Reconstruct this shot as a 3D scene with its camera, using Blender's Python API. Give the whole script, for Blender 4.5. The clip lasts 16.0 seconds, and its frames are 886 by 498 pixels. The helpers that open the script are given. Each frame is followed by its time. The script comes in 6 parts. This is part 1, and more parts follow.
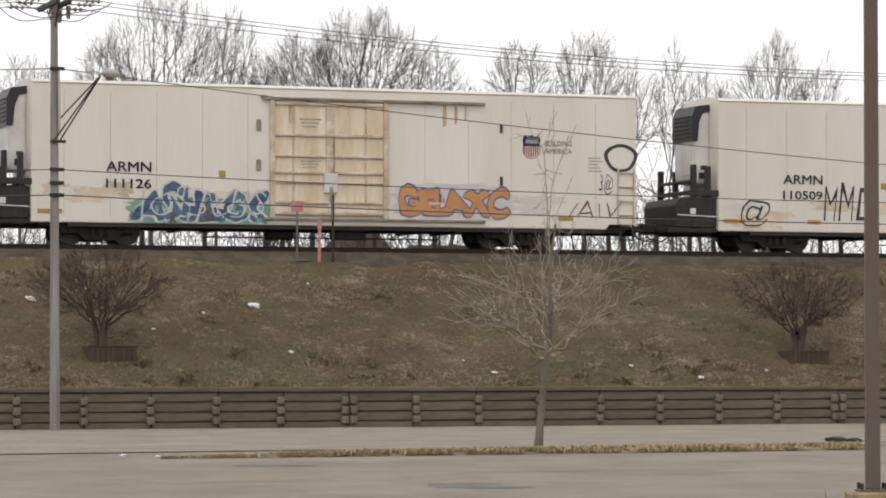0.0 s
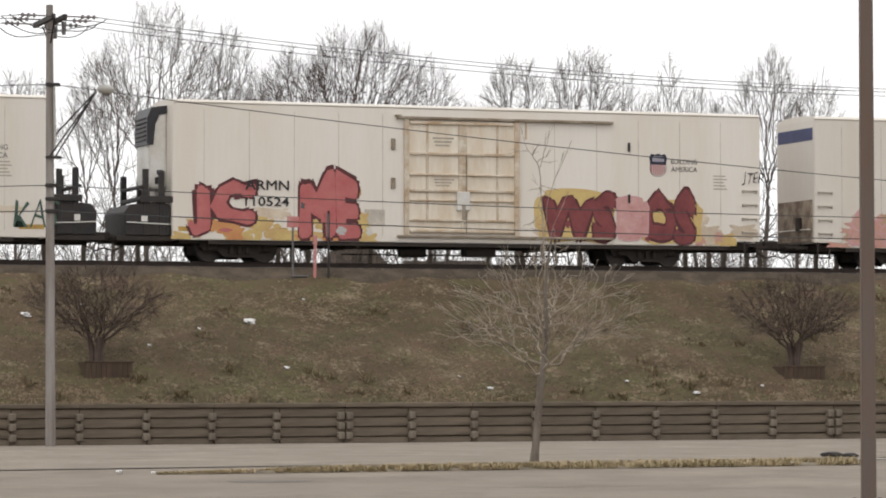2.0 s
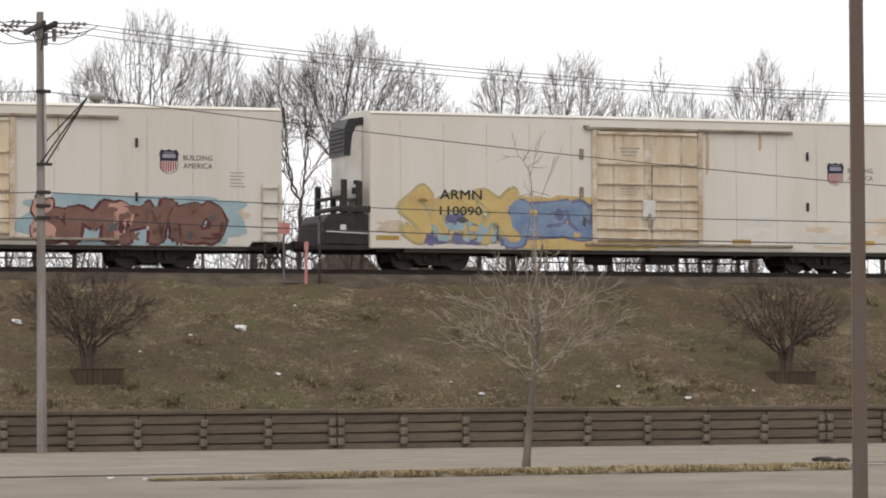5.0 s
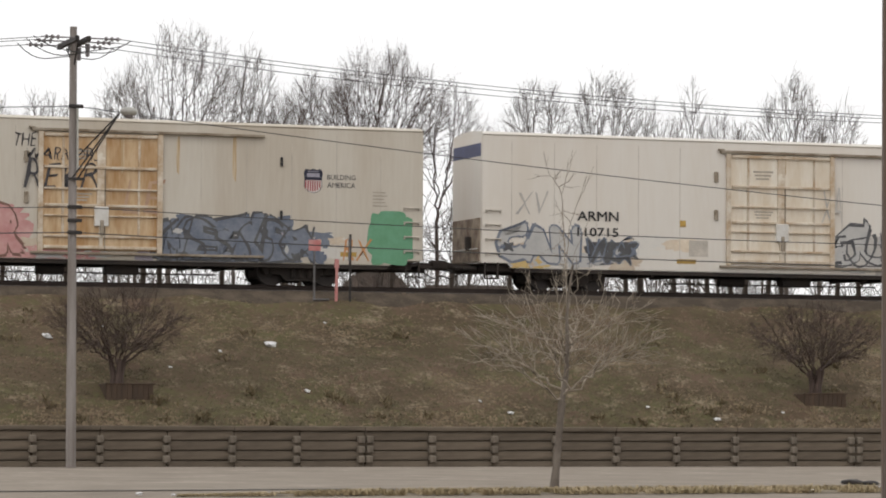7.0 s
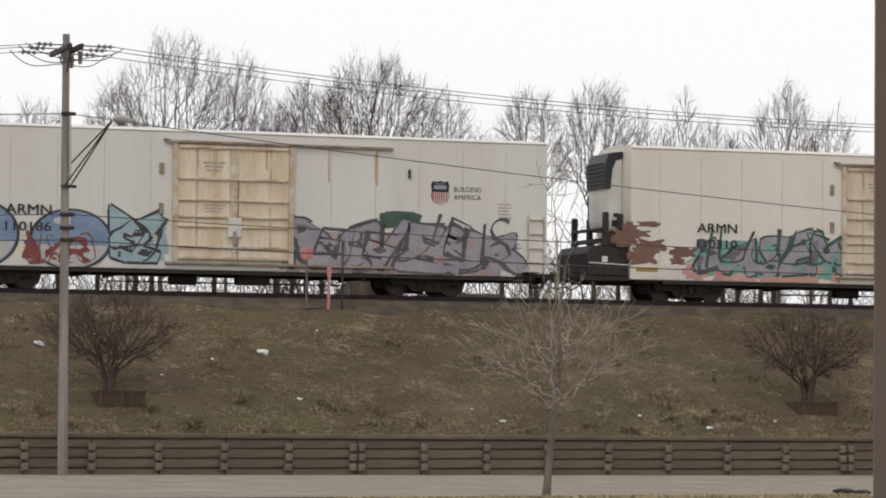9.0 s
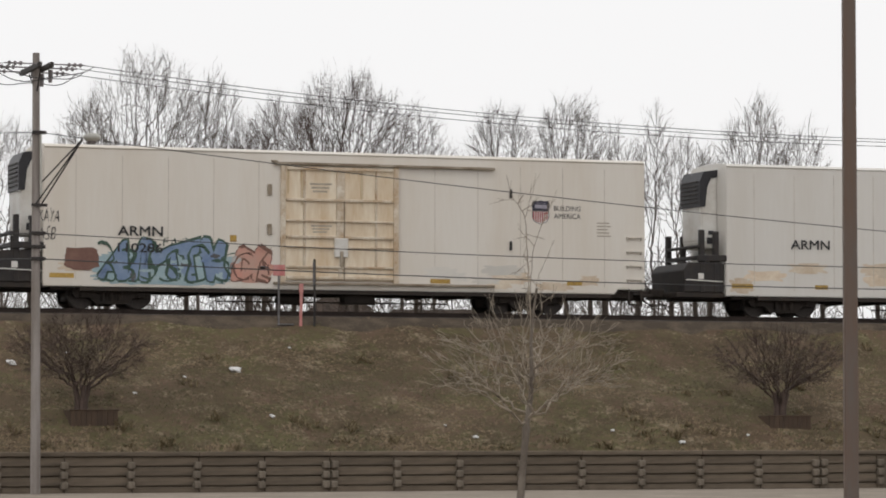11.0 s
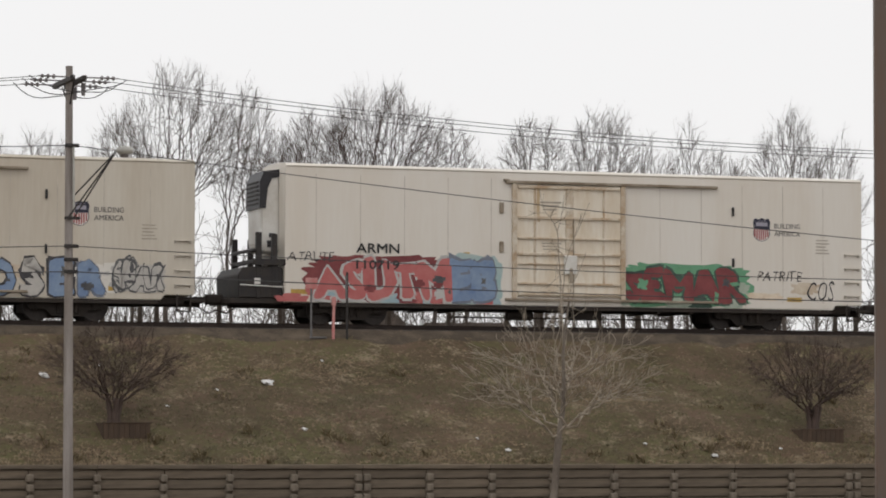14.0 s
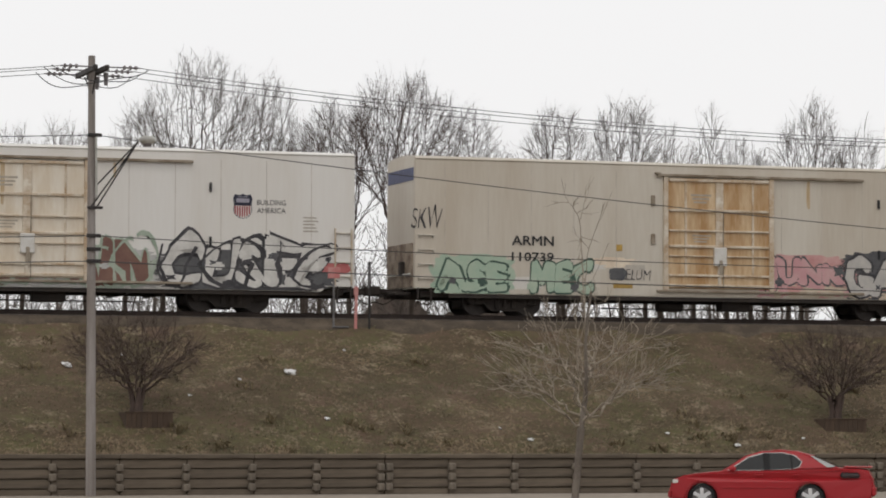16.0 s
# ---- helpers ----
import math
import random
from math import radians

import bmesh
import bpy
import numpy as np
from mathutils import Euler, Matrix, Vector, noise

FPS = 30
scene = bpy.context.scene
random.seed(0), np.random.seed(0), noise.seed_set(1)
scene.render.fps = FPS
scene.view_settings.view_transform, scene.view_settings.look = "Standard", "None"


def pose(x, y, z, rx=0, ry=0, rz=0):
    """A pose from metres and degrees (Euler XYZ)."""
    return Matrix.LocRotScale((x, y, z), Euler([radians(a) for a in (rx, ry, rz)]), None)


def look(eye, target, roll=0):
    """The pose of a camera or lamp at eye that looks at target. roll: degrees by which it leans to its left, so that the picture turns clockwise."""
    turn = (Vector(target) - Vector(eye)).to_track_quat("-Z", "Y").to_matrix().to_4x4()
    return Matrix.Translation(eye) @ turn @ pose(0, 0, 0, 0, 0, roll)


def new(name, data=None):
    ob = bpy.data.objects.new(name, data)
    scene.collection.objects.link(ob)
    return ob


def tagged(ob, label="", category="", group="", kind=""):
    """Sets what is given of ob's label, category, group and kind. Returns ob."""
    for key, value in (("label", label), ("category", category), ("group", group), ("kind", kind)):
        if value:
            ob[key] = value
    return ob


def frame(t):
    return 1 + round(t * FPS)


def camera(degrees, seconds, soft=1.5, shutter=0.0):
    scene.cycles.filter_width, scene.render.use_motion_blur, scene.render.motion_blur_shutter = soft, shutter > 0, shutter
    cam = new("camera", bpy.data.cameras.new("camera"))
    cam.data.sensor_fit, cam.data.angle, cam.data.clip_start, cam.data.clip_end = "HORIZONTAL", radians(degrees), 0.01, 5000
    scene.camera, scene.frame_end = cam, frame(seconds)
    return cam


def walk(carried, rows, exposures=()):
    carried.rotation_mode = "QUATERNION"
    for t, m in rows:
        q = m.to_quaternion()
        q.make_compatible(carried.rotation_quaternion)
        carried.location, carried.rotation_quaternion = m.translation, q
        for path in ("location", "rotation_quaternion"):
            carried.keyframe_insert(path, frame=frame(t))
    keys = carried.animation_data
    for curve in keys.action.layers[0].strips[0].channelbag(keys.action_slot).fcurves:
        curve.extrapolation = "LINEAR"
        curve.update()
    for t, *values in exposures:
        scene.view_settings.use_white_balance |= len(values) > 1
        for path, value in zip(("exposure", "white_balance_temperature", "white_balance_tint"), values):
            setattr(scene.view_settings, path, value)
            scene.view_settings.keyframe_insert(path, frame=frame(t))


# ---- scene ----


# The camera stands by a parking lot some hundred metres from the track and turns a little.
PATH = [
    (0.0, 0.000, 1.899, 0.00),
    (0.5, 0.164, 1.908, -0.21),
    (1.0, 0.166, 2.144, -0.14),
    (1.5, 0.193, 2.169, -0.21),
    (2.0, -0.078, 2.175, -0.06),
    (2.5, -0.369, 2.174, -0.06),
    (3.0, -0.390, 2.197, -0.21),
    (5.5, -0.188, 2.349, -0.17),
    (6.0, -0.270, 2.462, 0.04),
    (6.5, -0.190, 2.544, 0.25),
    (7.0, 0.309, 2.608, 0.39),
    (7.5, 0.422, 2.637, 0.43),
    (8.0, 0.410, 2.663, 0.61),
    (8.5, 0.385, 2.718, 0.72),
    (9.0, 0.174, 2.755, 0.49),
    (9.5, -0.194, 2.847, -0.06),
    (12.0, -0.384, 3.090, 0.14),
    (12.5, -0.166, 3.120, 0.18),
    (13.0, 0.020, 3.200, 0.18),
    (13.5, 0.154, 3.235, 0.33),
    (14.0, 0.248, 3.274, 0.12),
    (14.5, 0.274, 3.244, 0.14),
    (15.0, 0.342, 3.236, 0.27),
    (15.5, 0.471, 3.183, 0.16),
    (16.0, 0.646, 3.087, 0.14),
]
EYE_Z = 2.05
cam = camera(15.67, 16.0, soft=1.9)
# Late in the clip the viewer has stepped a hand's width aside.
aside = lambda t: float(np.interp(t, (9.5, 12.0), (0.0, 0.07)))
walk(cam, [(t, pose(aside(t), 0, EYE_Z, 90 + pitch, 0, yaw + 0.65 * aside(t)) @ pose(0, 0, 0, 0, 0, roll)) for t, yaw, pitch, roll in PATH],
     exposures=[(0, 0.05), (3, 0.09), (7, -0.06), (9, -0.15), (12, -0.25), (16, -0.27)])

# Overcast daylight: a white sky and a wide weak sun.
world = bpy.data.worlds.new("overcast")
scene.world = world
world.use_nodes = True
wn, wl = world.node_tree.nodes, world.node_tree.links
sky = wn.new("ShaderNodeTexSky")
sky.sky_type, sky.sun_disc = "NISHITA", False
sky.sun_elevation, sky.sun_rotation = radians(48), radians(200)
sky.dust_density, sky.air_density = 6.0, 1.0
cloud = wn.new("ShaderNodeMix")
cloud.data_type = "RGBA"
cloud.inputs[0].default_value = 0.93
cloud.inputs[7].default_value = (11.6, 11.5, 11.5, 1)
wl.new(sky.outputs[0], cloud.inputs[6])
wl.new(cloud.outputs[2], wn["Background"].inputs[0])
wn["Background"].inputs[1].default_value = 0.1
sun = new("sun", bpy.data.lights.new("sun", "SUN"))
sun.data.energy, sun.data.angle, sun.data.color = 0.5, radians(25), (1, 0.97, 0.92)
sun.matrix_world = look((-20, -40, 60), (0, 0, 0))


# ---- materials ----
def mat(name, col, rough=0.7, metal=0.0, dark=None, scale=6.0, fine=60.0, amount=0.5, bump=0.15, stretch=(1, 1, 1), rand=0.0, spec=0.4):
    """A surface with blotches (scale) and grain (fine) between col and dark; rand varies it from piece to piece."""
    m = bpy.data.materials.new(name)
    m.use_nodes = True
    n, l = m.node_tree.nodes, m.node_tree.links
    b = n["Principled BSDF"]
    b.inputs["Roughness"].default_value, b.inputs["Metallic"].default_value = rough, metal
    b.inputs["Specular IOR Level"].default_value = spec
    dark = tuple(c * 0.93 for c in dark) if dark else tuple(c * 0.5 for c in col)
    col = tuple(c * 0.93 for c in col)
    co, mp = n.new("ShaderNodeTexCoord"), n.new("ShaderNodeMapping")
    mp.inputs["Scale"].default_value = stretch
    l.new(co.outputs["Object"], mp.inputs[0])
    t1, t2 = n.new("ShaderNodeTexNoise"), n.new("ShaderNodeTexNoise")
    for t, s, d in ((t1, scale, 5), (t2, fine, 3)):
        t.inputs["Scale"].default_value, t.inputs["Detail"].default_value = s, d
        l.new(mp.outputs[0], t.inputs["Vector"])
    add = n.new("ShaderNodeMath")
    add.operation = "MULTIPLY_ADD"
    add.inputs[1].default_value, add.inputs[2].default_value = 0.35, 0.0
    l.new(t2.outputs["Fac"], add.inputs[0])
    l.new(t1.outputs["Fac"], add.inputs[2])
    ramp = n.new("ShaderNodeMapRange")
    ramp.inputs[1].default_value, ramp.inputs[2].default_value = 0.45, 0.9
    ramp.inputs[3].default_value, ramp.inputs[4].default_value = 0.0, 2 * amount
    l.new(add.outputs[0], ramp.inputs[0])
    mix = n.new("ShaderNodeMix")
    mix.data_type = "RGBA"
    mix.inputs[6].default_value, mix.inputs[7].default_value = (*col, 1), (*dark, 1)
    l.new(ramp.outputs[0], mix.inputs[0])
    out = mix.outputs[2]
    if rand:
        info, hsv = n.new("ShaderNodeObjectInfo"), n.new("ShaderNodeHueSaturation")
        mr = n.new("ShaderNodeMapRange")
        mr.inputs[3].default_value, mr.inputs[4].default_value = 1 - rand, 1 + rand
        l.new(info.outputs["Random"], mr.inputs[0])
        l.new(mr.outputs[0], hsv.inputs["Value"])
        l.new(out, hsv.inputs["Color"])
        out = hsv.outputs[0]
    l.new(out, b.inputs["Base Color"])
    if bump:
        bm_ = n.new("ShaderNodeBump")
        bm_.inputs["Strength"].default_value, bm_.inputs["Distance"].default_value = bump, 0.02
        l.new(add.outputs[0], bm_.inputs["Height"])
        l.new(bm_.outputs[0], b.inputs["Normal"])
    return m


M = {}
M["asphalt"] = mat("asphalt", (0.29, 0.248, 0.205), 0.9, dark=(0.2, 0.17, 0.14), scale=0.5, fine=22, amount=0.4, bump=0.15, stretch=(1, 0.4, 1), spec=0.08)
M["grass"] = mat("winter_grass", (0.121, 0.0883, 0.0588), 0.95, dark=(0.0658, 0.0501, 0.0303), scale=0.35, fine=7, amount=0.6, bump=0.3, spec=0.1)


def mottle(m, tints, scale=0.5, fine=3.5):
    """Lays further tints over a surface in soft, broken patches."""
    n, l = m.node_tree.nodes, m.node_tree.links
    b = n["Principled BSDF"]
    co = n.new("ShaderNodeTexCoord")
    out = b.inputs["Base Color"].links[0].from_socket
    for k, (tint, lo, hi, most) in enumerate(tints):
        t1, t2 = n.new("ShaderNodeTexNoise"), n.new("ShaderNodeTexNoise")
        for t, sc in ((t1, scale * (1 + 0.6 * k)), (t2, fine * (1 + 0.7 * k))):
            t.noise_dimensions = "4D"
            t.inputs["W"].default_value = 3.7 * k + 1
            t.inputs["Scale"].default_value, t.inputs["Detail"].default_value, t.inputs["Roughness"].default_value = sc, 6, 0.65
            l.new(co.outputs["Object"], t.inputs["Vector"])
        mean = n.new("ShaderNodeMath")
        mean.operation = "MULTIPLY_ADD"
        mean.inputs[1].default_value = 0.8
        l.new(t2.outputs["Fac"], mean.inputs[0])
        l.new(t1.outputs["Fac"], mean.inputs[2])
        mr = n.new("ShaderNodeMapRange")
        mr.inputs[1].default_value, mr.inputs[2].default_value, mr.inputs[4].default_value = lo, hi, most
        l.new(mean.outputs[0], mr.inputs[0])
        mix = n.new("ShaderNodeMix")
        mix.data_type = "RGBA"
        mix.inputs[7].default_value = (*tint, 1)
        l.new(mr.outputs[0], mix.inputs[0])
        l.new(out, mix.inputs[6])
        out = mix.outputs[2]
    l.new(out, b.inputs["Base Color"])


mottle(M["grass"], [((0.1, 0.096, 0.044), 0.86, 1.04, 0.75), ((0.118, 0.076, 0.056), 0.92, 1.06, 0.75), ((0.25, 0.2, 0.14), 0.96, 1.1, 0.8)], 0.5, 4.5)
mottle(M["asphalt"], [((0.33, 0.285, 0.235), 0.9, 1.1, 0.5), ((0.19, 0.165, 0.14), 0.97, 1.15, 0.6)], 0.25, 2.2)
M["tuft"] = mat("dry_grass", (0.283, 0.214, 0.138), 0.9, dark=(0.174, 0.129, 0.0783), scale=2.0, fine=14, amount=0.7, bump=0)
M["green_tuft"] = mat("green_grass", (0.13, 0.113, 0.0602), 0.9, dark=(0.101, 0.0834, 0.0472), scale=0.4, fine=10, amount=0.7, bump=0)
M["timber"] = mat("weathered_timber", (0.17, 0.135, 0.1), 0.85, dark=(0.085, 0.066, 0.048), scale=2.5, fine=22, amount=0.5, bump=0.4, stretch=(0.4, 1, 4), rand=0.12)
M["timber_end"] = mat("timber_end_grain", (0.2, 0.17, 0.135), 0.85, dark=(0.1, 0.08, 0.06), scale=6, fine=40, amount=0.5, bump=0.4, rand=0.15)
M["cinder"] = mat("cinder", (0.125, 0.099, 0.074), 0.95, dark=(0.07, 0.056, 0.043), scale=1.3, fine=11, amount=0.8, bump=0.8, spec=0.1)
M["ballast"] = mat("ballast", (0.12, 0.105, 0.095), 0.95, dark=(0.04, 0.035, 0.032), scale=4, fine=16, amount=0.9, bump=1.0)
M["rail"] = mat("rusty_rail", (0.06, 0.042, 0.034), 0.7, 0.2, scale=2, fine=30, bump=0.1)
M["pole"] = mat("grey_pole_wood", (0.33, 0.3, 0.285), 0.8, dark=(0.17, 0.145, 0.125), scale=1.5, fine=25, amount=0.5, bump=0.3, stretch=(3, 3, 0.25))
M["dark_metal"] = mat("dark_metal", (0.02, 0.019, 0.021), 0.6, 0.1, dark=(0.04, 0.032, 0.027), scale=3, fine=30, bump=0.1)
M["under"] = mat("grimy_underframe", (0.026, 0.022, 0.02), 0.75, 0.1, dark=(0.055, 0.04, 0.03), scale=2, fine=20, amount=0.4, bump=0.1)
M["bark"] = mat("bare_bark", (0.17, 0.14, 0.12), 0.9, dark=(0.085, 0.068, 0.057), scale=3, fine=30, bump=0.2)
M["bark_light"] = mat("pale_bark", (0.42, 0.36, 0.29), 0.9, dark=(0.22, 0.185, 0.145), scale=3, fine=30, bump=0.2)
M["bark_red"] = mat("reddish_bark", (0.115, 0.08, 0.066), 0.9, dark=(0.06, 0.042, 0.035), scale=3, fine=30, bump=0.2)


# ---- mesh helpers ----
def mesh_of(name, bm, material):
    me = bpy.data.meshes.new(name)
    bm.to_mesh(me)
    bm.free()
    me.materials.append(material)
    return me


def part(name, bm, material, parent=None, label="", at=None):
    """One mesh object from a bmesh (or a ready mesh), under a thing or a part."""
    me = bm if isinstance(bm, bpy.types.Mesh) else mesh_of(name, bm, material)
    ob = new(name, me)
    ob.parent = parent
    if at is not None:
        ob.matrix_basis = at
    if label:
        ob["label"] = label
    return ob


def box(x0, x1, y0, y1, z0, z1, bevel=0.0, bm=None, segs=1):
    bm = bm or bmesh.new()
    made = bmesh.ops.create_cube(bm, size=1, matrix=Matrix.Translation(((x0 + x1) / 2, (y0 + y1) / 2, (z0 + z1) / 2)) @ Matrix.Diagonal((x1 - x0, y1 - y0, z1 - z0, 1)))
    if bevel:
        edges = list({e for v in made["verts"] for e in v.link_edges})
        bmesh.ops.bevel(bm, geom=edges, offset=bevel, segments=segs, affect="EDGES", profile=0.6)
    return bm


def cyl(p, q, r0, r1=None, sides=10, bm=None):
    bm = bm or bmesh.new()
    p, q = Vector(p), Vector(q)
    r1 = r0 if r1 is None else r1
    d = q - p
    m = Matrix.Translation((p + q) / 2) @ d.to_track_quat("Z", "Y").to_matrix().to_4x4()
    bmesh.ops.create_cone(bm, cap_ends=True, segments=sides, radius1=r0, radius2=r1, depth=d.length, matrix=m)
    return bm


def lathe(profile, sides=12):
    """A turned solid about the x axis from a profile of (x, radius)."""
    bm = bmesh.new()
    rings = [[bm.verts.new((x, r * math.cos(2 * math.pi * j / sides), r * math.sin(2 * math.pi * j / sides))) for j in range(sides)] for x, r in profile]
    for a, b in zip(rings, rings[1:]):
        for j in range(sides):
            bm.faces.new((a[j], a[(j + 1) % sides], b[(j + 1) % sides], b[j]))
    bm.faces.new(rings[0][::-1])
    bm.faces.new(rings[-1])
    bmesh.ops.recalc_face_normals(bm, faces=bm.faces)
    return bm


def prism(points, y0, y1, bm=None):
    """Extrudes an outline of (x, z) from y0 to y1."""
    bm = bm or bmesh.new()
    a = [bm.verts.new((x, y0, z)) for x, z in points]
    b = [bm.verts.new((x, y1, z)) for x, z in points]
    bm.faces.new(a)
    bm.faces.new(b[::-1])
    k = len(a)
    for i in range(k):
        bm.faces.new((a[(i + 1) % k], a[i], b[i], b[(i + 1) % k]))
    bmesh.ops.recalc_face_normals(bm, faces=bm.faces)
    return bm


class Tubes:
    """Collects tapered tubes into one mesh."""

    def __init__(self, sides=3):
        self.v, self.f, self.k = [], [], sides

    def add(self, pts, radii):
        k, n0 = self.k, len(self.v)
        for i, p in enumerate(pts):
            d = (pts[min(i + 1, len(pts) - 1)] - pts[max(i - 1, 0)]).normalized()
            a = d.orthogonal().normalized()
            b = d.cross(a)
            for j in range(k):
                w = 2 * math.pi * j / k
                self.v.append(p + (a * math.cos(w) + b * math.sin(w)) * radii[i])
        for i in range(len(pts) - 1):
            for j in range(k):
                s, e = n0 + i * k, n0 + i * k + k
                self.f.append((s + j, s + (j + 1) % k, e + (j + 1) % k, e + j))

    def mesh(self, name, material):
        me = bpy.data.meshes.new(name)
        me.from_pydata(self.v, [], self.f)
        me.materials.append(material)
        for p in me.polygons:
            p.use_smooth = True
        return me


# ---- the lie of the land ----
# The track's own frame: x along the rails, y away from the viewer, y = 0 at the near sides of the cars.
T = Matrix.Translation((0, 106.7, 0)) @ Matrix.Rotation(radians(19), 4, "Z")
RAIL_Z = 5.63
WALL_Y, WALL_H, TOP_Y, TOP_Z = -13.24, 1.06, -2.3, 5.3


def slope_z(y):
    """Height of the bank at y, with a slightly hollow foot and a rounded crest."""
    f = min(1.0, max(0.0, (y - WALL_Y - 0.3) / (TOP_Y - WALL_Y - 0.3)))
    return WALL_H - 0.08 + (TOP_Z - WALL_H + 0.08) * (f + 0.04 * math.sin(2 * math.pi * f))


def build_land():
    bm = bmesh.new()
    bmesh.ops.create_grid(bm, x_segments=2, y_segments=2, size=2500)
    tagged(part("ground", bm, M["asphalt"]), "worn grey asphalt of a road and parking lot", "ground", kind="structure")
    # The bank with its rounded crest and far side.
    bm = bmesh.new()
    ys = [WALL_Y + 0.3 + i * 0.35 for i in range(32)] + [-1.6, 0, 3.2, 5.5, 9, 14, 20]
    xs = [-90 + 0.75 * i for i in range(241)]
    rows = []
    for y in ys:
        row = []
        for x in xs:
            if y <= TOP_Y:
                z = slope_z(y) + 0.1 * noise.noise((x * 0.35, y * 0.5, 0)) + 0.045 * noise.noise((x * 1.7, y * 1.9, 4))
            else:
                z = TOP_Z - 0.02 if y < 6 else TOP_Z - (y - 5.5) * 0.36
            row.append(bm.verts.new((x, y, z)))
        rows.append(row)
    for a, b in zip(rows, rows[1:]):
        for i in range(len(xs) - 1):
            bm.faces.new((a[i], a[i + 1], b[i + 1], b[i]))
    for f in bm.faces:
        f.smooth = True
    ob = part("embankment", bm, M["grass"])
    ob.matrix_world = T
    tagged(ob, "grassy railway bank, dull brown-green winter grass", "embankment", kind="structure")
    # Dark cinders spilled over the crest.
    bm = bmesh.new()
    rows = []
    for j in range(9):
        row = []
        for x in xs[60:190]:
            low = TOP_Y - 0.7 - 0.6 * noise.noise((x * 0.45, 3, 1)) - 0.35 * noise.noise((x * 1.9, 8, 1))
            y = low + (-1.0 - low) * j / 8
            lift = 0.035 if j else -0.05
            if y <= TOP_Y:
                z = slope_z(y) + 0.1 * noise.noise((x * 0.35, y * 0.5, 0)) + 0.045 * noise.noise((x * 1.7, y * 1.9, 4))
            else:
                z = TOP_Z + 0.02
            row.append(bm.verts.new((x, y, z + lift + 0.02 * noise.noise((x * 4, y * 4, 2)))))
        rows.append(row)
    for a, b in zip(rows, rows[1:]):
        for i in range(len(a) - 1):
            bm.faces.new((a[i], a[i + 1], b[i + 1], b[i]))
    ob = part("cinder_shoulder", bm, M["cinder"])
    ob.matrix_world = T
    tagged(ob, "dark cinder and gravel spilled over the crest of the bank", "gravel", kind="structure")
    # Ballast bed.
    bm = prism([(-0.9, TOP_Z - 0.1), (-0.5, RAIL_Z - 0.2), (3.6, RAIL_Z - 0.2), (4.2, TOP_Z - 0.1)], -90, 90)
    ob = part("ballast_bed", bm, M["ballast"])
    ob.matrix_world = T @ Matrix.Rotation(radians(90), 4, "Z") @ Matrix.Diagonal((1, -1, 1, 1))
    tagged(ob, "dark crushed stone ballast under the rails", "ballast", kind="structure")
    # Rails.
    prof = [(-0.07, 0), (0.07, 0), (0.07, 0.02), (0.012, 0.04), (0.012, 0.14), (0.036, 0.15), (0.036, 0.185), (-0.036, 0.185), (-0.036, 0.15), (-0.012, 0.14), (-0.012, 0.04), (-0.07, 0.02)]
    for y in (0.8, 2.25):
        bm = prism(prof, -90, 90)
        ob = part("rail", bm, M["rail"])
        ob.matrix_world = T @ Matrix.Translation((0, y, RAIL_Z - 0.185)) @ Matrix.Rotation(radians(90), 4, "Z")
        tagged(ob, "rust-brown steel rail on wooden ties", "rail", "rails", kind="structure")


def build_wall():
    """The low crib wall: four courses of long timbers held by stacked header ends."""
    root = tagged(new("wall_timber"), "low timber crib wall at the foot of the bank", "retaining wall", kind="structure")
    root.matrix_world = T
    part("backing", box(-70, 70, WALL_Y + 0.165, WALL_Y + 0.5, -0.2, WALL_H - 0.03), M["timber"], root)
    step = 1.922
    plank = mesh_of("plank", box(0.01, step - 0.01, 0, 0.16, 0, 0.246, 0.014), M["timber"])
    cap = mesh_of("cap", box(0.006, 2 * step - 0.006, -0.09, 0.3, 0, 0.125, 0.015), M["timber"])
    head = mesh_of("header", box(-0.105, 0.105, -0.13, 0.1, 0, 0.21, 0.025), M["timber_end"])
    x0 = WALL_X0
    for i in range(-22, 24):
        for j in range(4):
            part("plank", plank, None, root, at=pose(x0 + i * step, WALL_Y + random.uniform(-0.01, 0.015), -0.07 + j * 0.278, 0, random.uniform(-0.15, 0.15)))
        if i % 2 == 0:
            part("cap", cap, None, root, at=pose(x0 + i * step, WALL_Y + 0.02, WALL_H - 0.03))
    for m in range(-3, 3):
        for k in range(8):
            for dx in ((-0.13, 0.13) if k == 0 else (0,)):
                x = x0 + m * 8 * step + (0 if k == 0 else 0.13 + k * (8 * step - 0.26) / 8) + dx
                for j in range(3):
                    part("header", head, None, root, at=pose(x + random.uniform(-0.015, 0.015), WALL_Y, 0.118 + j * 0.282 + random.uniform(-0.012, 0.012), 0, random.uniform(-2, 2)))


WALL_X0 = -7.4


# ---- the train ----
PITCH, SPEED, HEAD0 = 23.8, 26.08, -15.83
BODY_W, ROOF, SILL, BODY_L = 3.05, 5.25, 0.68, 20.77
WHEEL_R = 0.457

